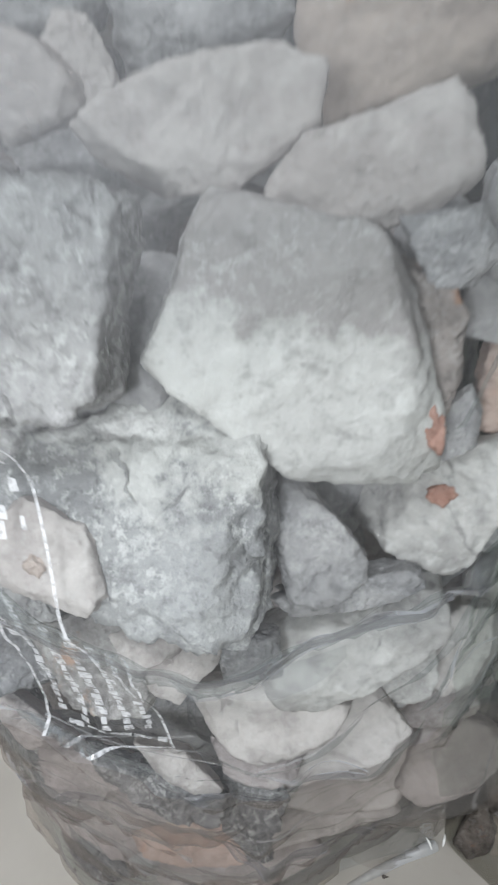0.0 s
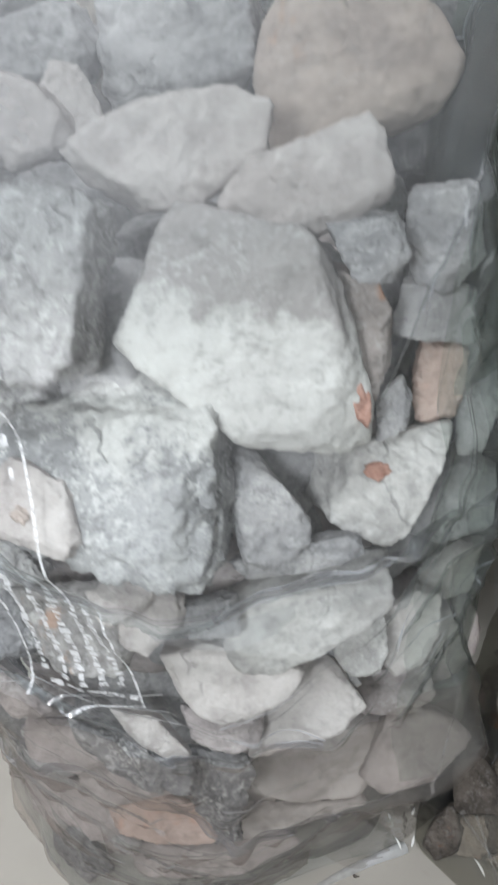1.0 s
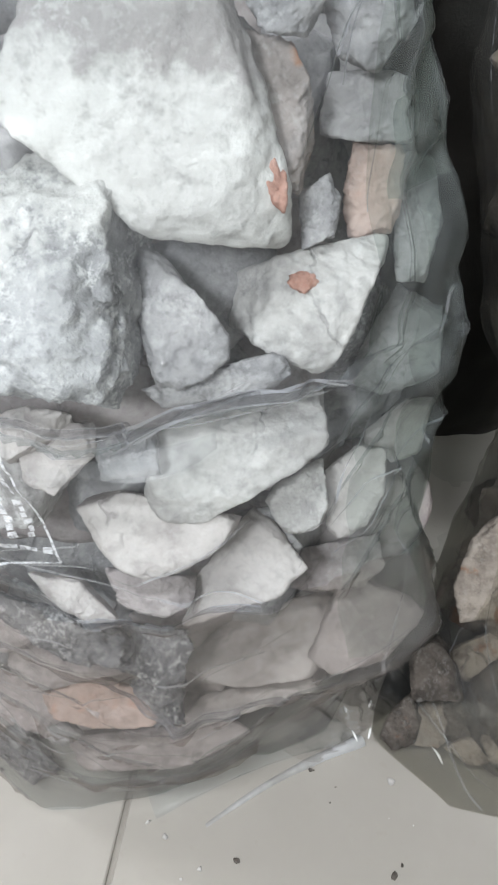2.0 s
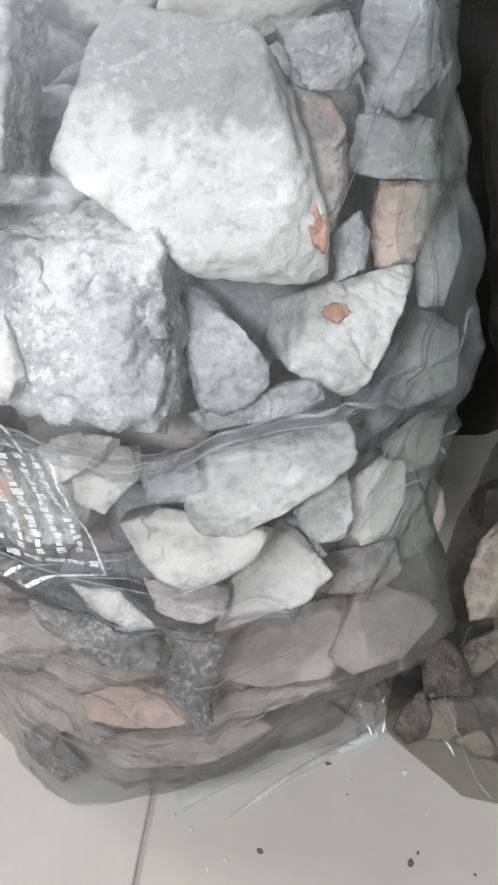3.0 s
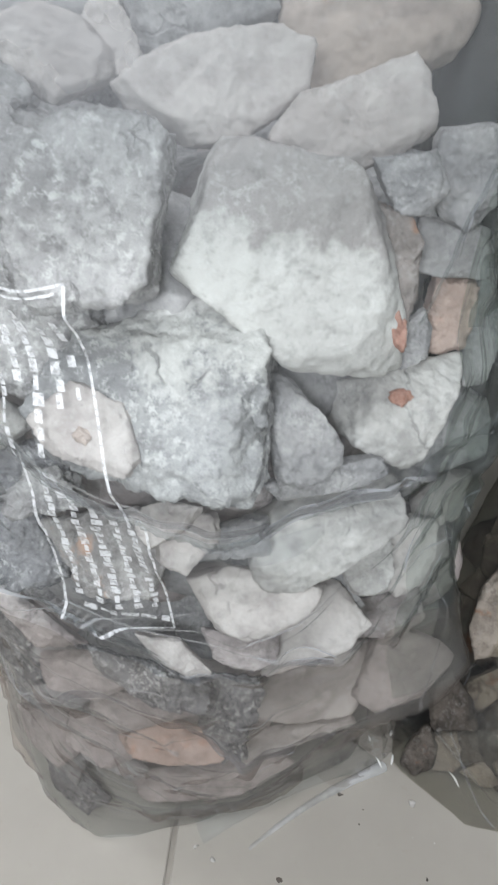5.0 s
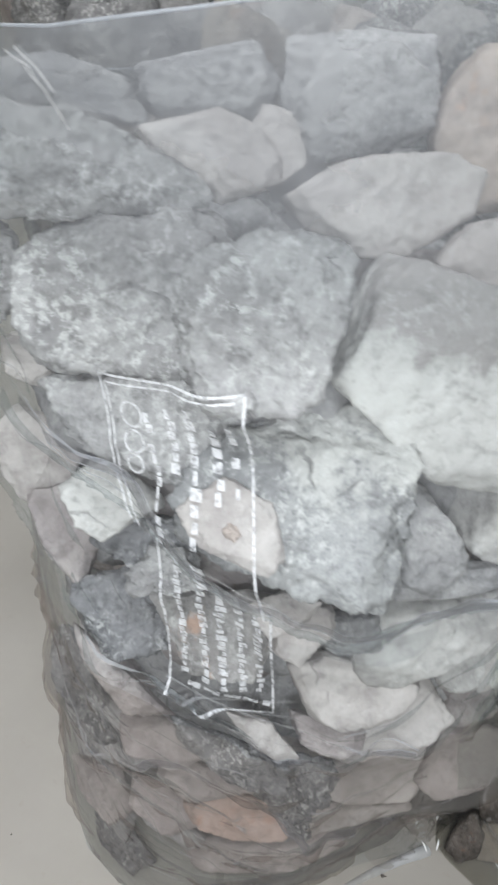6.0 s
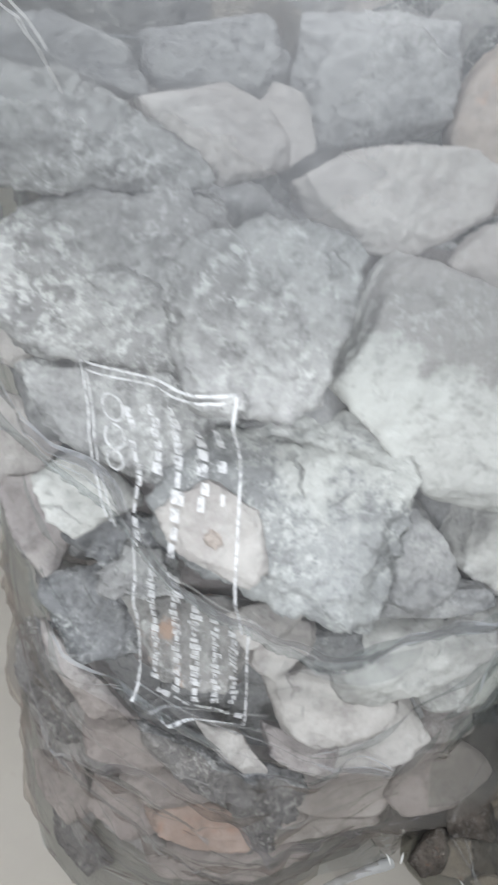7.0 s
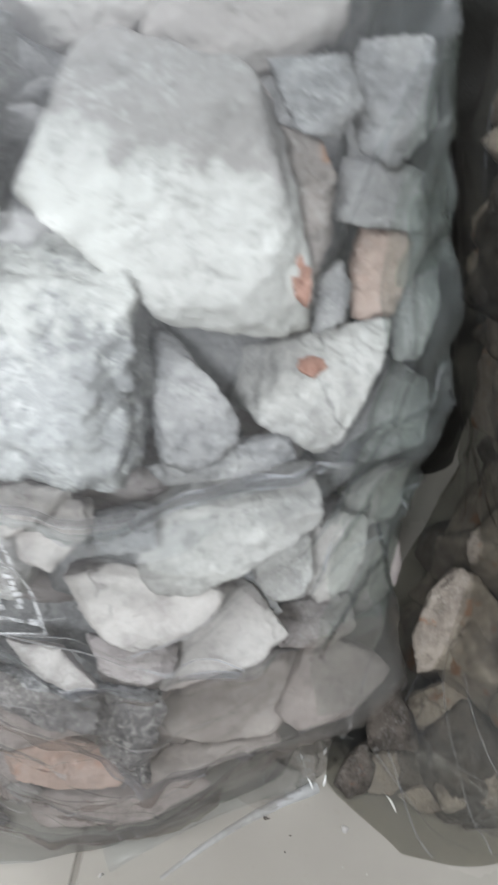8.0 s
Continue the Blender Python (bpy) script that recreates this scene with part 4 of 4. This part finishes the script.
pale_ridge((0.0700, 0.1600), (0.1475, 0.2078), 0.0035, main_bag, FILM_STREAK)
loose_fold(-85, 82, 0.004, 0.215, -0.07, 0.0019, main_bag, FILM_FOLD, 3.3)
# green layers, which also put the weaker light at the right into their tint
loose_fold(52, 116, 0.11, 0.40, 0.0, 0.0007, main_bag, FILM_SIDE, 5.5)
loose_fold(66, 118, 0.07, 0.41, 0.0, 0.0009, main_bag, FILM_SIDE, 9.5)
# grey-green layer that dulls and darkens the rocks at the top right
loose_fold(60, 118, 0.298, 0.415, 0.0, 0.0009, main_bag, FILM_VEIL, 1.7)
gathered_skirt(BAG, (38, 104), 0.055, (0.128, 0.196), (0.188, 0.246), 9, main_bag, FILM_CRISP, 4.2)

# white slivers where the gathered film is folded sharply, its glints put into their colour
def film_glint(at, long, turn, wide=0.0007):
    n, m = 7, 6
    verts, faces = [], []
    for i in range(n):
        u = i / (n - 1)
        r = wide * math.sin(math.pi * (0.12 + 0.76 * u)) * (1.25 - 0.5 * u)
        for k in range(m):
            a = 2 * math.pi * k / m
            verts.append((r * math.cos(a), (u - 0.5) * long, 0.5 * r * math.sin(a) + 0.3 * long * math.sin(u * 2.4)))
    for i in range(n - 1):
        for k in range(m):
            faces.append((i * m + k, i * m + (k + 1) % m, (i + 1) * m + (k + 1) % m, (i + 1) * m + k))
    faces += [tuple(range(m)), tuple((n - 1) * m + k for k in range(m))]
    sliver = part("film_glint", mesh_from("film_glint", verts, faces, GLINT, True), main_bag, "white sliver on the film, glint put into its colour")
    sliver.matrix_world = Matrix.Translation(at) @ Matrix.Rotation(radians(turn), 4, "Z")


for at, long, turn in (((0.1378, 0.2165, 0.016), 0.003, 20), ((0.1423, 0.2044, 0.012), 0.006, 28), ((0.1507, 0.2205, 0.016), 0.004, -20), ((0.1501, 0.2064, 0.012), 0.006, -15),
                       ((0.1350, 0.2378, 0.018), 0.002, 0), ((0.1427, 0.2324, 0.018), 0.003, -30), ((0.1827, 0.1951, 0.014), 0.009, 32), ((0.1868, 0.2064, 0.014), 0.003, 30)):
    film_glint(at, long, turn)

# sharp creases with their glints put into a pale colour, from one (degrees, height) to another, with a bow
def crease(t0, z0, t1, z1, bow, wide, parent, shape, mat=FILM_CREASE):
    bend = [(t0 + (t1 - t0) * k, z0 + (z1 - z0) * k + bow * math.sin(k * 3.14) + 0.0012 * noise.noise(Vector((k * 4, t0, z0 * 50)))) for k in np.linspace(0, 1, 9)]
    verts, faces = ink_ribbon(bend, wide, shape)
    part("crease", mesh_from("crease", verts, faces, mat, True), parent, "pale crease line in the film, glint put into its colour")


for row in (
        (-78, 0.125, -18, 0.018, 0.006, 0.0008), (-62, 0.105, 2, 0.014, -0.005, 0.0006), (-48, 0.135, 12, 0.030, 0.007, 0.0007), (-72, 0.165, -8, 0.092, -0.006, 0.0009),
        (-34, 0.055, 9, 0.011, 0.004, 0.0007), (-56, 0.062, -22, 0.010, 0.003, 0.0006), (-42, 0.166, 36, 0.128, -0.007, 0.0008), (-22, 0.118, 42, 0.136, -0.008, 0.0006),
        (-8, 0.085, 30, 0.048, 0.004, 0.0006), (-66, 0.225, -30, 0.150, 0.005, 0.0007), (-20, 0.028, 14, 0.009, -0.002, 0.0009), (-50, 0.19, 4, 0.158, -0.005, 0.0006),
        (42, 0.196, 84, 0.272, 0.004, 0.0006), (50, 0.172, 76, 0.232, -0.003, 0.0006), (56, 0.10, 84, 0.236, 0.006, 0.0007), (62, 0.07, 88, 0.205, 0.004, 0.0006),
        (20, 0.075, 62, 0.118, -0.004, 0.0007), (8, 0.052, 52, 0.068, -0.003, 0.0006), (52, 0.30, 66, 0.405, -0.004, 0.0007), (44, 0.335, 54, 0.402, 0.003, 0.0006),
        (-26, 0.29, 30, 0.2665, -0.010, 0.0006), (-2, 0.262, 60, 0.2505, -0.003, 0.0007)):
    crease(*row, main_bag, BAG)

# long folds that run round the film
FOLDS = [
    (0.0013, [(-73.1, 0.307), (-49.1, 0.308), (-25.2, 0.297), (-10.8, 0.284), (4.5, 0.27), (16.4, 0.264), (29.0, 0.265)]),
    (0.0007, [(-72.4, 0.302), (-47.2, 0.302), (-25.0, 0.292), (-10.4, 0.28), (5.1, 0.265)]),
    (0.0008, [(-72.0, 0.286), (-46.9, 0.288), (-24.4, 0.281), (-9.7, 0.272)]),
    (0.0009, [(-66.1, 0.192), (-37.4, 0.214), (-19.7, 0.207), (-1.7, 0.189)]),
    (0.0008, [(-64.7, 0.159), (-29.5, 0.2), (-9.6, 0.206), (4.5, 0.21)]),
    (0.0008, [(-22.9, 0.2), (-6.1, 0.202), (12.2, 0.199), (31.0, 0.213)]),
    (0.0009, [(-48.5, 0.113), (-19.3, 0.13), (1.8, 0.114)]),
    # three arcs at the mouth: highlight streaks put into pale ribbons
    (0.0007, [(-45.8, 0.402), (-40.6, 0.401), (-37.2, 0.397), (-35.5, 0.392)]),
    (0.0009, [(-43.4, 0.404), (-39.0, 0.402), (-36.2, 0.398)]),
    (0.0007, [(-41.5, 0.4005), (-38.2, 0.3975), (-35.6, 0.3935), (-34.6, 0.3905)]),
    (0.0008, [(3.0, 0.262), (13.4, 0.259), (28.2, 0.263), (37.4, 0.263), (50.0, 0.253)]),
    (0.0006, [(47.5, 0.23), (54.5, 0.238), (64.1, 0.243)]),
    (0.0007, [(48.6, 0.188), (57.0, 0.199), (79.8, 0.199)]),
    (0.0008, [(41.3, 0.343), (45.1, 0.351), (48.9, 0.357)]),
    (0.0008, [(-44.7, 0.132), (-12.2, 0.109), (16.8, 0.034)]),
    (0.0008, [(-18.7, 0.211), (-4.6, 0.201), (11.8, 0.188), (33.0, 0.171)]),
    (0.0009, [(-3.6, 0.083), (10.0, 0.058), (24.9, 0.03)]),
]
for wide, line in FOLDS:
    at = np.linspace(0, len(line) - 1, 4 * len(line))
    soft = [(float(np.interp(k, range(len(line)), [p[0] for p in line])), float(np.interp(k, range(len(line)), [p[1] for p in line])) + 0.0008 * noise.noise(Vector((k * 1.3, wide * 9e3, 1)))) for k in at]
    verts, faces = ink_ribbon(soft, wide)
    part("crease", mesh_from("crease", verts, faces, FILM_STREAK if line[0][1] > 0.39 else FILM_CREASE, True), main_bag, "pale crease line in the film, glint put into its colour")

# broad strips where the film is folded over on itself
for wide, line in ((0.0036, [(-51.4, 0.2985), (-37.9, 0.301), (-27.1, 0.2978), (-18.2, 0.2865), (-6.2, 0.2749), (4.0, 0.2727), (13.5, 0.2669), (14.0, 0.2619), (23.0, 0.2631), (33.0, 0.2618), (42.2, 0.2578), (54.3, 0.2527)]),
                   (0.0030, [(-29.4, 0.1408), (-14.8, 0.1472), (-0.4, 0.1385), (16.3, 0.0993), (43.1, 0.0806), (63.1, 0.0513)]),
                   (0.0024, [(-20.7, 0.1977), (-8.6, 0.1904), (4.6, 0.1776), (17.7, 0.1695), (32.5, 0.1685)])):
    for off, width, mat in ((0.0, wide, FILM_STRIP), (wide * 0.5, 0.0006, FILM_CREASE), (-wide * 0.5, 0.0005, FILM_CREASE)):
        verts, faces = ink_ribbon([(t, z + off) for t, z in line], width)
        part("fold_strip", mesh_from("fold_strip", verts, faces, mat, True), main_bag, "doubled strip of folded film")

# glossier strip added on the film where its highlight lies
for line in ([(6, 0.2465), (16, 0.2460), (26, 0.2470)],):
    verts, faces = ink_ribbon(line, 0.0055)
    part("gloss_strip", mesh_from("gloss_strip", verts, faces, FILM_GLOSS, True), main_bag, "glossy strip added to the film to carry a highlight")

# white print on the film: a tall outlined panel in two stretches, the lower one shifted at the fold
UP = dict(tl=(-32.6, 0.3282), tr=(-11.5, 0.3386), bl=(-24.3, 0.284), br=(-4.1, 0.2690), ml=(-28.9, 0.2994))
LOW = dict(tl=(-22.2, 0.2768), tr=(-3.6, 0.2672), bl=(-17.5, 0.201), br=(1.2, 0.2021))
print_part("printed_frame", [[UP["bl"], UP["ml"], UP["tl"], UP["tr"], UP["br"]]], 0.0007, main_bag, "white outline of the printed panel")
print_part("printed_frame", [[(UP["bl"][0] + 0.9, UP["bl"][1] + 0.001), (UP["ml"][0] + 0.9, UP["ml"][1]), (UP["tl"][0] + 1.0, UP["tl"][1] - 0.002), (-12.3, 0.3366)]], 0.0006, main_bag)
print_part("printed_frame", [[LOW["tl"], LOW["bl"]]], 0.0009, main_bag)
print_part("printed_frame", [[LOW["tr"], LOW["br"], between(LOW["bl"], LOW["br"], 0.25)]], 0.0008, main_bag)
for i, k in enumerate((0.16, 0.36, 0.54, 0.72, 0.88)):
    a, b = between(LOW["tl"], LOW["tr"], k), between(LOW["bl"], LOW["br"], k)
    printed_row((a[0], a[1] - 0.001), between(a, b, 0.82), 19, 0.0036 if i == 2 else 0.0029, main_bag, 20 + i, 0.93)
a, b = between(LOW["bl"], LOW["br"], 0.12), between(LOW["bl"], LOW["br"], 0.95)
printed_row((a[0], a[1] + 0.010), (b[0], b[1] + 0.006), 9, 0.0042, main_bag, 31, 0.95)
for i, (k, s, e, n, w) in enumerate(((0.30, 0.18, 0.95, 13, 0.0022), (0.46, 0.14, 0.48, 6, 0.0030), (0.60, 0.10, 0.98, 14, 0.0034), (0.78, 0.16, 0.50, 6, 0.0030), (0.90, 0.12, 0.46, 6, 0.0022))):
    a, b = between(UP["tl"], UP["tr"], k), between(UP["bl"], UP["br"], k)
    printed_row(between(a, b, s), between(a, b, e), n, w, main_bag, 40 + i, 0.9)
# a looped emblem at the head of the panel, as plain rings
for cx, cz, r in ((-27.0, 0.3195, 0.0040), (-26.2, 0.3110, 0.0036), (-25.6, 0.3040, 0.0030)):
    print_part("printed_ring", [[(cx + math.cos(k * 0.4) * r / 0.0019 * 0.8, cz + math.sin(k * 0.4) * r) for k in range(17)]], 0.0007, main_bag)

east_bag = bag("clear plastic bag of brown rocks standing in shade on tiles", BAG_EAST, FILM_DULL, FILM_EDGE, 240, 90)
gathered_skirt(BAG_EAST, (-84, -6), 0.05, (0.152, 0.240), (0.262, 0.172), 8, east_bag, FILM_CRISP, 6.6)
loose_fold(-130, 10, 0.002, 0.30, 0.0, 0.0022, east_bag, FILM_DULL, 2.7, BAG_EAST)
for row in ((-86, 0.06, -40, 0.004, 0.004, 0.0009), (-80, 0.10, -28, 0.012, 0.005, 0.0007), (-70, 0.03, -20, 0.006, 0.003, 0.0008), (-92, 0.17, -62, 0.03, 0.006, 0.0007), (-96, 0.12, -70, 0.02, 0.004, 0.0006),
            (-60, 0.085, -12, 0.03, -0.004, 0.0007), (-50, 0.05, -8, 0.05, 0.006, 0.0006), (-90, 0.34, -64, 0.24, 0.008, 0.0008), (-84, 0.37, -60, 0.28, 0.006, 0.0007), (-98, 0.29, -74, 0.20, 0.005, 0.0006), (-74, 0.20, -48, 0.12, 0.005, 0.0007)):
    crease(*row, east_bag, BAG_EAST, FILM_FAINT)
bag("clear plastic bag of grey and brown rocks behind the others", BAG_NORTH, FILM_DULL, FILM_EDGE, 160, 60)


# ---- the rest of the heaps: rocks of a few shapes, turned and stacked ----
def stock_rock(style, seed, long=1.0):
    rng = np.random.RandomState(seed)
    facets = []
    for k in range(13):
        n = Vector(rng.normal(size=3)).normalized()
        facets.append((n, rng.uniform(0.019, 0.026)))
    facets += [(Vector((1, 0, 0)), 0.025 * long), (Vector((-1, 0, 0)), 0.025 * long), (Vector((0, 0, -1)), 0.021), (Vector((0, 0, 1)), 0.021), (Vector((0, 1, 0)), 0.023), (Vector((0, -1, 0)), 0.023)]
    return rock_mesh(facets, 5, style, seed, 30.0, ROUGH.get(style, 1.0), 14)


STOCK = {}


def heap(shape, styles, top, seed, label, group, shown, inset=0.033):
    """Rings of rocks against the inside of a bag, single rocks over the stretch of degrees that is shown, and a joined fill behind."""
    rng = np.random.RandomState(seed)
    z, ring = 0.023, 0
    verts, faces, fill = [], [], []
    while z < top:
        here = [(th + rng.uniform(-6, 6), inset) for th in np.arange(-180 + 12 * (ring % 2), 180, 25)] + [(th, 0.068) for th in np.arange(-180, 180, 50)] + [(0, 0.1)]
        if shape is BAG:
            here += [(th + rng.uniform(-5, 5), 0.053) for th in np.arange(-78, 84, 23)]
        for th, deep in here:
            side = (th + 180) % 360 - 180
            if shape is BAG and -66 < side < 72 and deep < 0.05:
                continue
            style = styles[rng.randint(len(styles))] if deep < 0.05 else ("slate", "mauve")[rng.randint(2)]
            key = (style, rng.randint(4))
            if key not in STOCK:
                STOCK[key] = stock_rock(style, 500 + len(STOCK) * 3, rng.uniform(0.95, 1.3))
            p = Vector(bag_form(shape, th, min(z, top), -deep)) + Vector((0, 0, rng.uniform(-0.004, 0.004)))
            p.z = max(p.z, 0.024)
            s = rng.uniform(0.86, 1.08) if deep < 0.05 else 0.95
            m = Matrix.LocRotScale(p, Euler(rng.uniform(-3.1, 3.1, 3)), (s, s, s))
            if deep < 0.05 and shown[0] < side < shown[1] or z + 0.041 > top:
                ob = new("rock", STOCK[key])
                ob.matrix_world = m
                tagged(ob, label, "rock", group)
            else:
                fill.append((STOCK[key], m))
        z += 0.041
        ring += 1
    mats = []
    index = []
    for me, m in fill:
        if me.materials[0] not in mats:
            mats.append(me.materials[0])
        start = len(verts)
        verts += [m @ v.co for v in me.vertices]
        faces += [tuple(k + start for k in f.vertices) for f in me.polygons]
        index += [mats.index(me.materials[0])] * len(me.polygons)
    me = mesh_from("rock_fill", verts, faces, mats[0], True)
    for m in mats[1:]:
        me.materials.append(m)
    me.polygons.foreach_set("material_index", index)
    tagged(new("rock_fill", me), "packed mass of broken rocks inside the bag", "rocks", kind="stuff")


heap(BAG, ["grey", "slate", "mauve"], 0.325, 11, "dusty grey rock packed inside the clear bag", "rocks in the clear bag", (-125, 125))
heap(BAG_EAST, ["brown", "umber", "brown", "brown"], 0.37, 12, "brown rock in the shaded plastic bag", "rocks in the brown bag", (-120, 30), inset=0.031)
heap(BAG_NORTH, ["dark", "umber", "brown", "mauve", "dark"], 0.36, 13, "dark rock in the plastic bag behind", "rocks in the bag behind", (-110, 20))
rock((0.2145, 0.262, 0.0756), -26, 45, [(-180, 18.3), (-150, 21.5), (-61, 17.2), (15, 19.3), (54, 19.9), (96, 25.5), (161, 20.1)], 16, "brown", 5, "angular brown rock low in the shaded bag", group="rocks in the brown bag")
rock((0.2068, 0.236, 0.0412), -28, 49, [(-113, 15), (-61, 9.8), (-21, 11.5), (82, 13.1), (139, 9.4)], 11, "brown", 5, "flat brown rock low in the shaded bag", group="rocks in the brown bag")
rock((0.2353, 0.231, 0.02), -33, 50, [(-130, 14.5), (-47, 7.9), (47, 12.4), (149, 8.8)], 11, "umber", 5, "dark brown rock in the foot of the shaded bag", group="rocks in the brown bag")
rock((0.182, 0.214, 0.0112), -25, 54, [(-146, 10.7), (-76, 9.7), (-27, 9.3), (39, 10.5), (99, 11), (154, 10)], 8, "brown", 5, "rusty brown rock in the foot of the shaded bag", group="rocks in the brown bag")
rock((0.2211, 0.197, 0.0279), -35, 53, [(-122, 13.6), (-51, 6.3), (36, 14.4), (130, 7.1)], 11, "brown", 5, "reddish brown rock in the foot of the shaded bag", group="rocks in the brown bag")
rock((0.2332, 0.246, 0.0422), -31, 47, [(-112, 9.7), (-70, 8), (13, 10.5), (87, 9), (153, 9.5)], 8, "brown", 5, "pale brown rock in the foot of the shaded bag", group="rocks in the brown bag")
rock((0.1817, 0.226, 0.038), -24, 52, [(-159, 10.5), (-66, 11), (29, 10.2), (53, 11.3), (150, 12.8)], 10, "umber", 5, "umber rock in the corner of the shaded bag", group="rocks in the brown bag")
rock((0.2009, 0.216, 0.0186), -29, 53, [(-146, 10.8), (-66, 11), (-14, 10), (60, 12.1), (150, 10.2)], 9, "umber", 5, "rough umber rock in the foot of the shaded bag", group="rocks in the brown bag")
rock((0.168, 0.213, 0.0105), -23, 55, [(-104, 11.1), (-53, 9), (2, 8.2), (41, 9.6), (146, 9), (176, 7.4)], 8, "umber", 5, "small umber rock in the very corner of the shaded bag", group="rocks in the brown bag")
rock((0.2018, 0.199, 0.0144), -31, 54, [(-102, 6.3), (-52, 5.9), (47, 9), (109, 6.1), (148, 7.5)], 7, "brown", 5, "brown rock along the foot of the shaded bag", group="rocks in the brown bag")
rock((0.2288, 0.192, 0.0117), -37, 53, [(-108, 8.6), (-48, 4.8), (46, 10), (114, 6), (150, 6.5)], 7, "umber", 5, "low umber rock along the foot of the shaded bag", group="rocks in the brown bag")

# ---- a black sack behind, between the two bags ----
def black_sack(x, y, wide, deep, high):
    n, m = 64, 40
    verts, faces = [], []
    for j in range(m):
        v = j / (m - 1)
        r = (0.9 + 0.16 * math.sin(v * 2.6)) * (1 - max(0.0, v - 0.8) ** 2 * 14)
        for i in range(n):
            a = 2 * math.pi * i / n
            p = Vector((math.cos(a), math.sin(a), v * 2.4))
            w = 1 + 0.09 * noise.fractal(p * 1.6, 0.7, 2.0, 4) - 0.05 * abs(noise.noise(p * 4.0 + Vector((3, 1, v * 5))))
            verts.append((x + wide * r * w * math.cos(a), y + deep * r * w * math.sin(a), high * v))
    for j in range(m - 1):
        for i in range(n):
            faces.append((j * n + i, j * n + (i + 1) % n, (j + 1) * n + (i + 1) % n, (j + 1) * n + i))
    faces += [tuple(range(n)), tuple((m - 1) * n + i for i in range(n))]
    return tagged(new("sack", mesh_from("sack", verts, faces, BLACK, True)), "black plastic sack standing behind the bags", "sack")


black_sack(0.215, 0.53, 0.085, 0.085, 0.40)

# ---- crumbs on the floor ----
def crumb(x, y, size, style, seed, label):
    rng = np.random.RandomState(seed)
    facets = [(Vector(rng.normal(size=3)).normalized(), size * rng.uniform(0.7, 1.1)) for k in range(14)] + [(Vector((0, 0, -1)), size * 0.5), (Vector((0, 0, 1)), size * 0.6)]
    ob = new("crumb", rock_mesh(facets, 3, style, seed, 9.0, 1.2))
    ob.location = (x, y, size * 0.5)
    return tagged(ob, label, "stone crumb", "crumbs on the floor")


for i, (x, y, size) in enumerate(((0.121, 0.1905, 0.0021), (-0.036, 0.1815, 0.0018), (0.1595, 0.144, 0.0020), (0.163, 0.148, 0.0012), (0.1895, 0.139, 0.0014), (0.0865, 0.1455, 0.0013), (-0.0855, 0.188, 0.0012), (0.133, 0.183, 0.0008), (0.130, 0.175, 0.0009))):
    crumb(x, y, size * 0.6, "umber", 900 + i, "tiny dark stone crumb on the tile")
crumb(-0.222, 0.52, 0.011, "white", 950, "small white stone chip on the tile")

# reflected glints on the polished tile, built as tiny white bits
for i, (x, y, size) in enumerate(((0.0508, 0.1552, 0.0016), (0.0609, 0.1362, 0.0017), (0.0416, 0.1608, 0.0013), (0.069, 0.1405, 0.0010), (0.1611, 0.1874, 0.0014), (0.1699, 0.1664, 0.0012), (0.1586, 0.1693, 0.0010))):
    crumb(x, y, size * 0.4, "white", 970 + i, "tiny white bit on the tile, floor glint put into its colour")

# ---- floor tiles ----
TILE_MESH = box("floor_tile", -TILE_SIZE / 2, TILE_SIZE / 2, -TILE_SIZE / 2, TILE_SIZE / 2, -0.009, 0.0, TILE, 0.0008)
for i in range(-4, 3):
    for j in range(-3, 4):
        t = new("tile", TILE_MESH)
        t.parent = floor
        t.location = ((i + 0.5) * PITCH, (j + 0.5) * PITCH, 0)
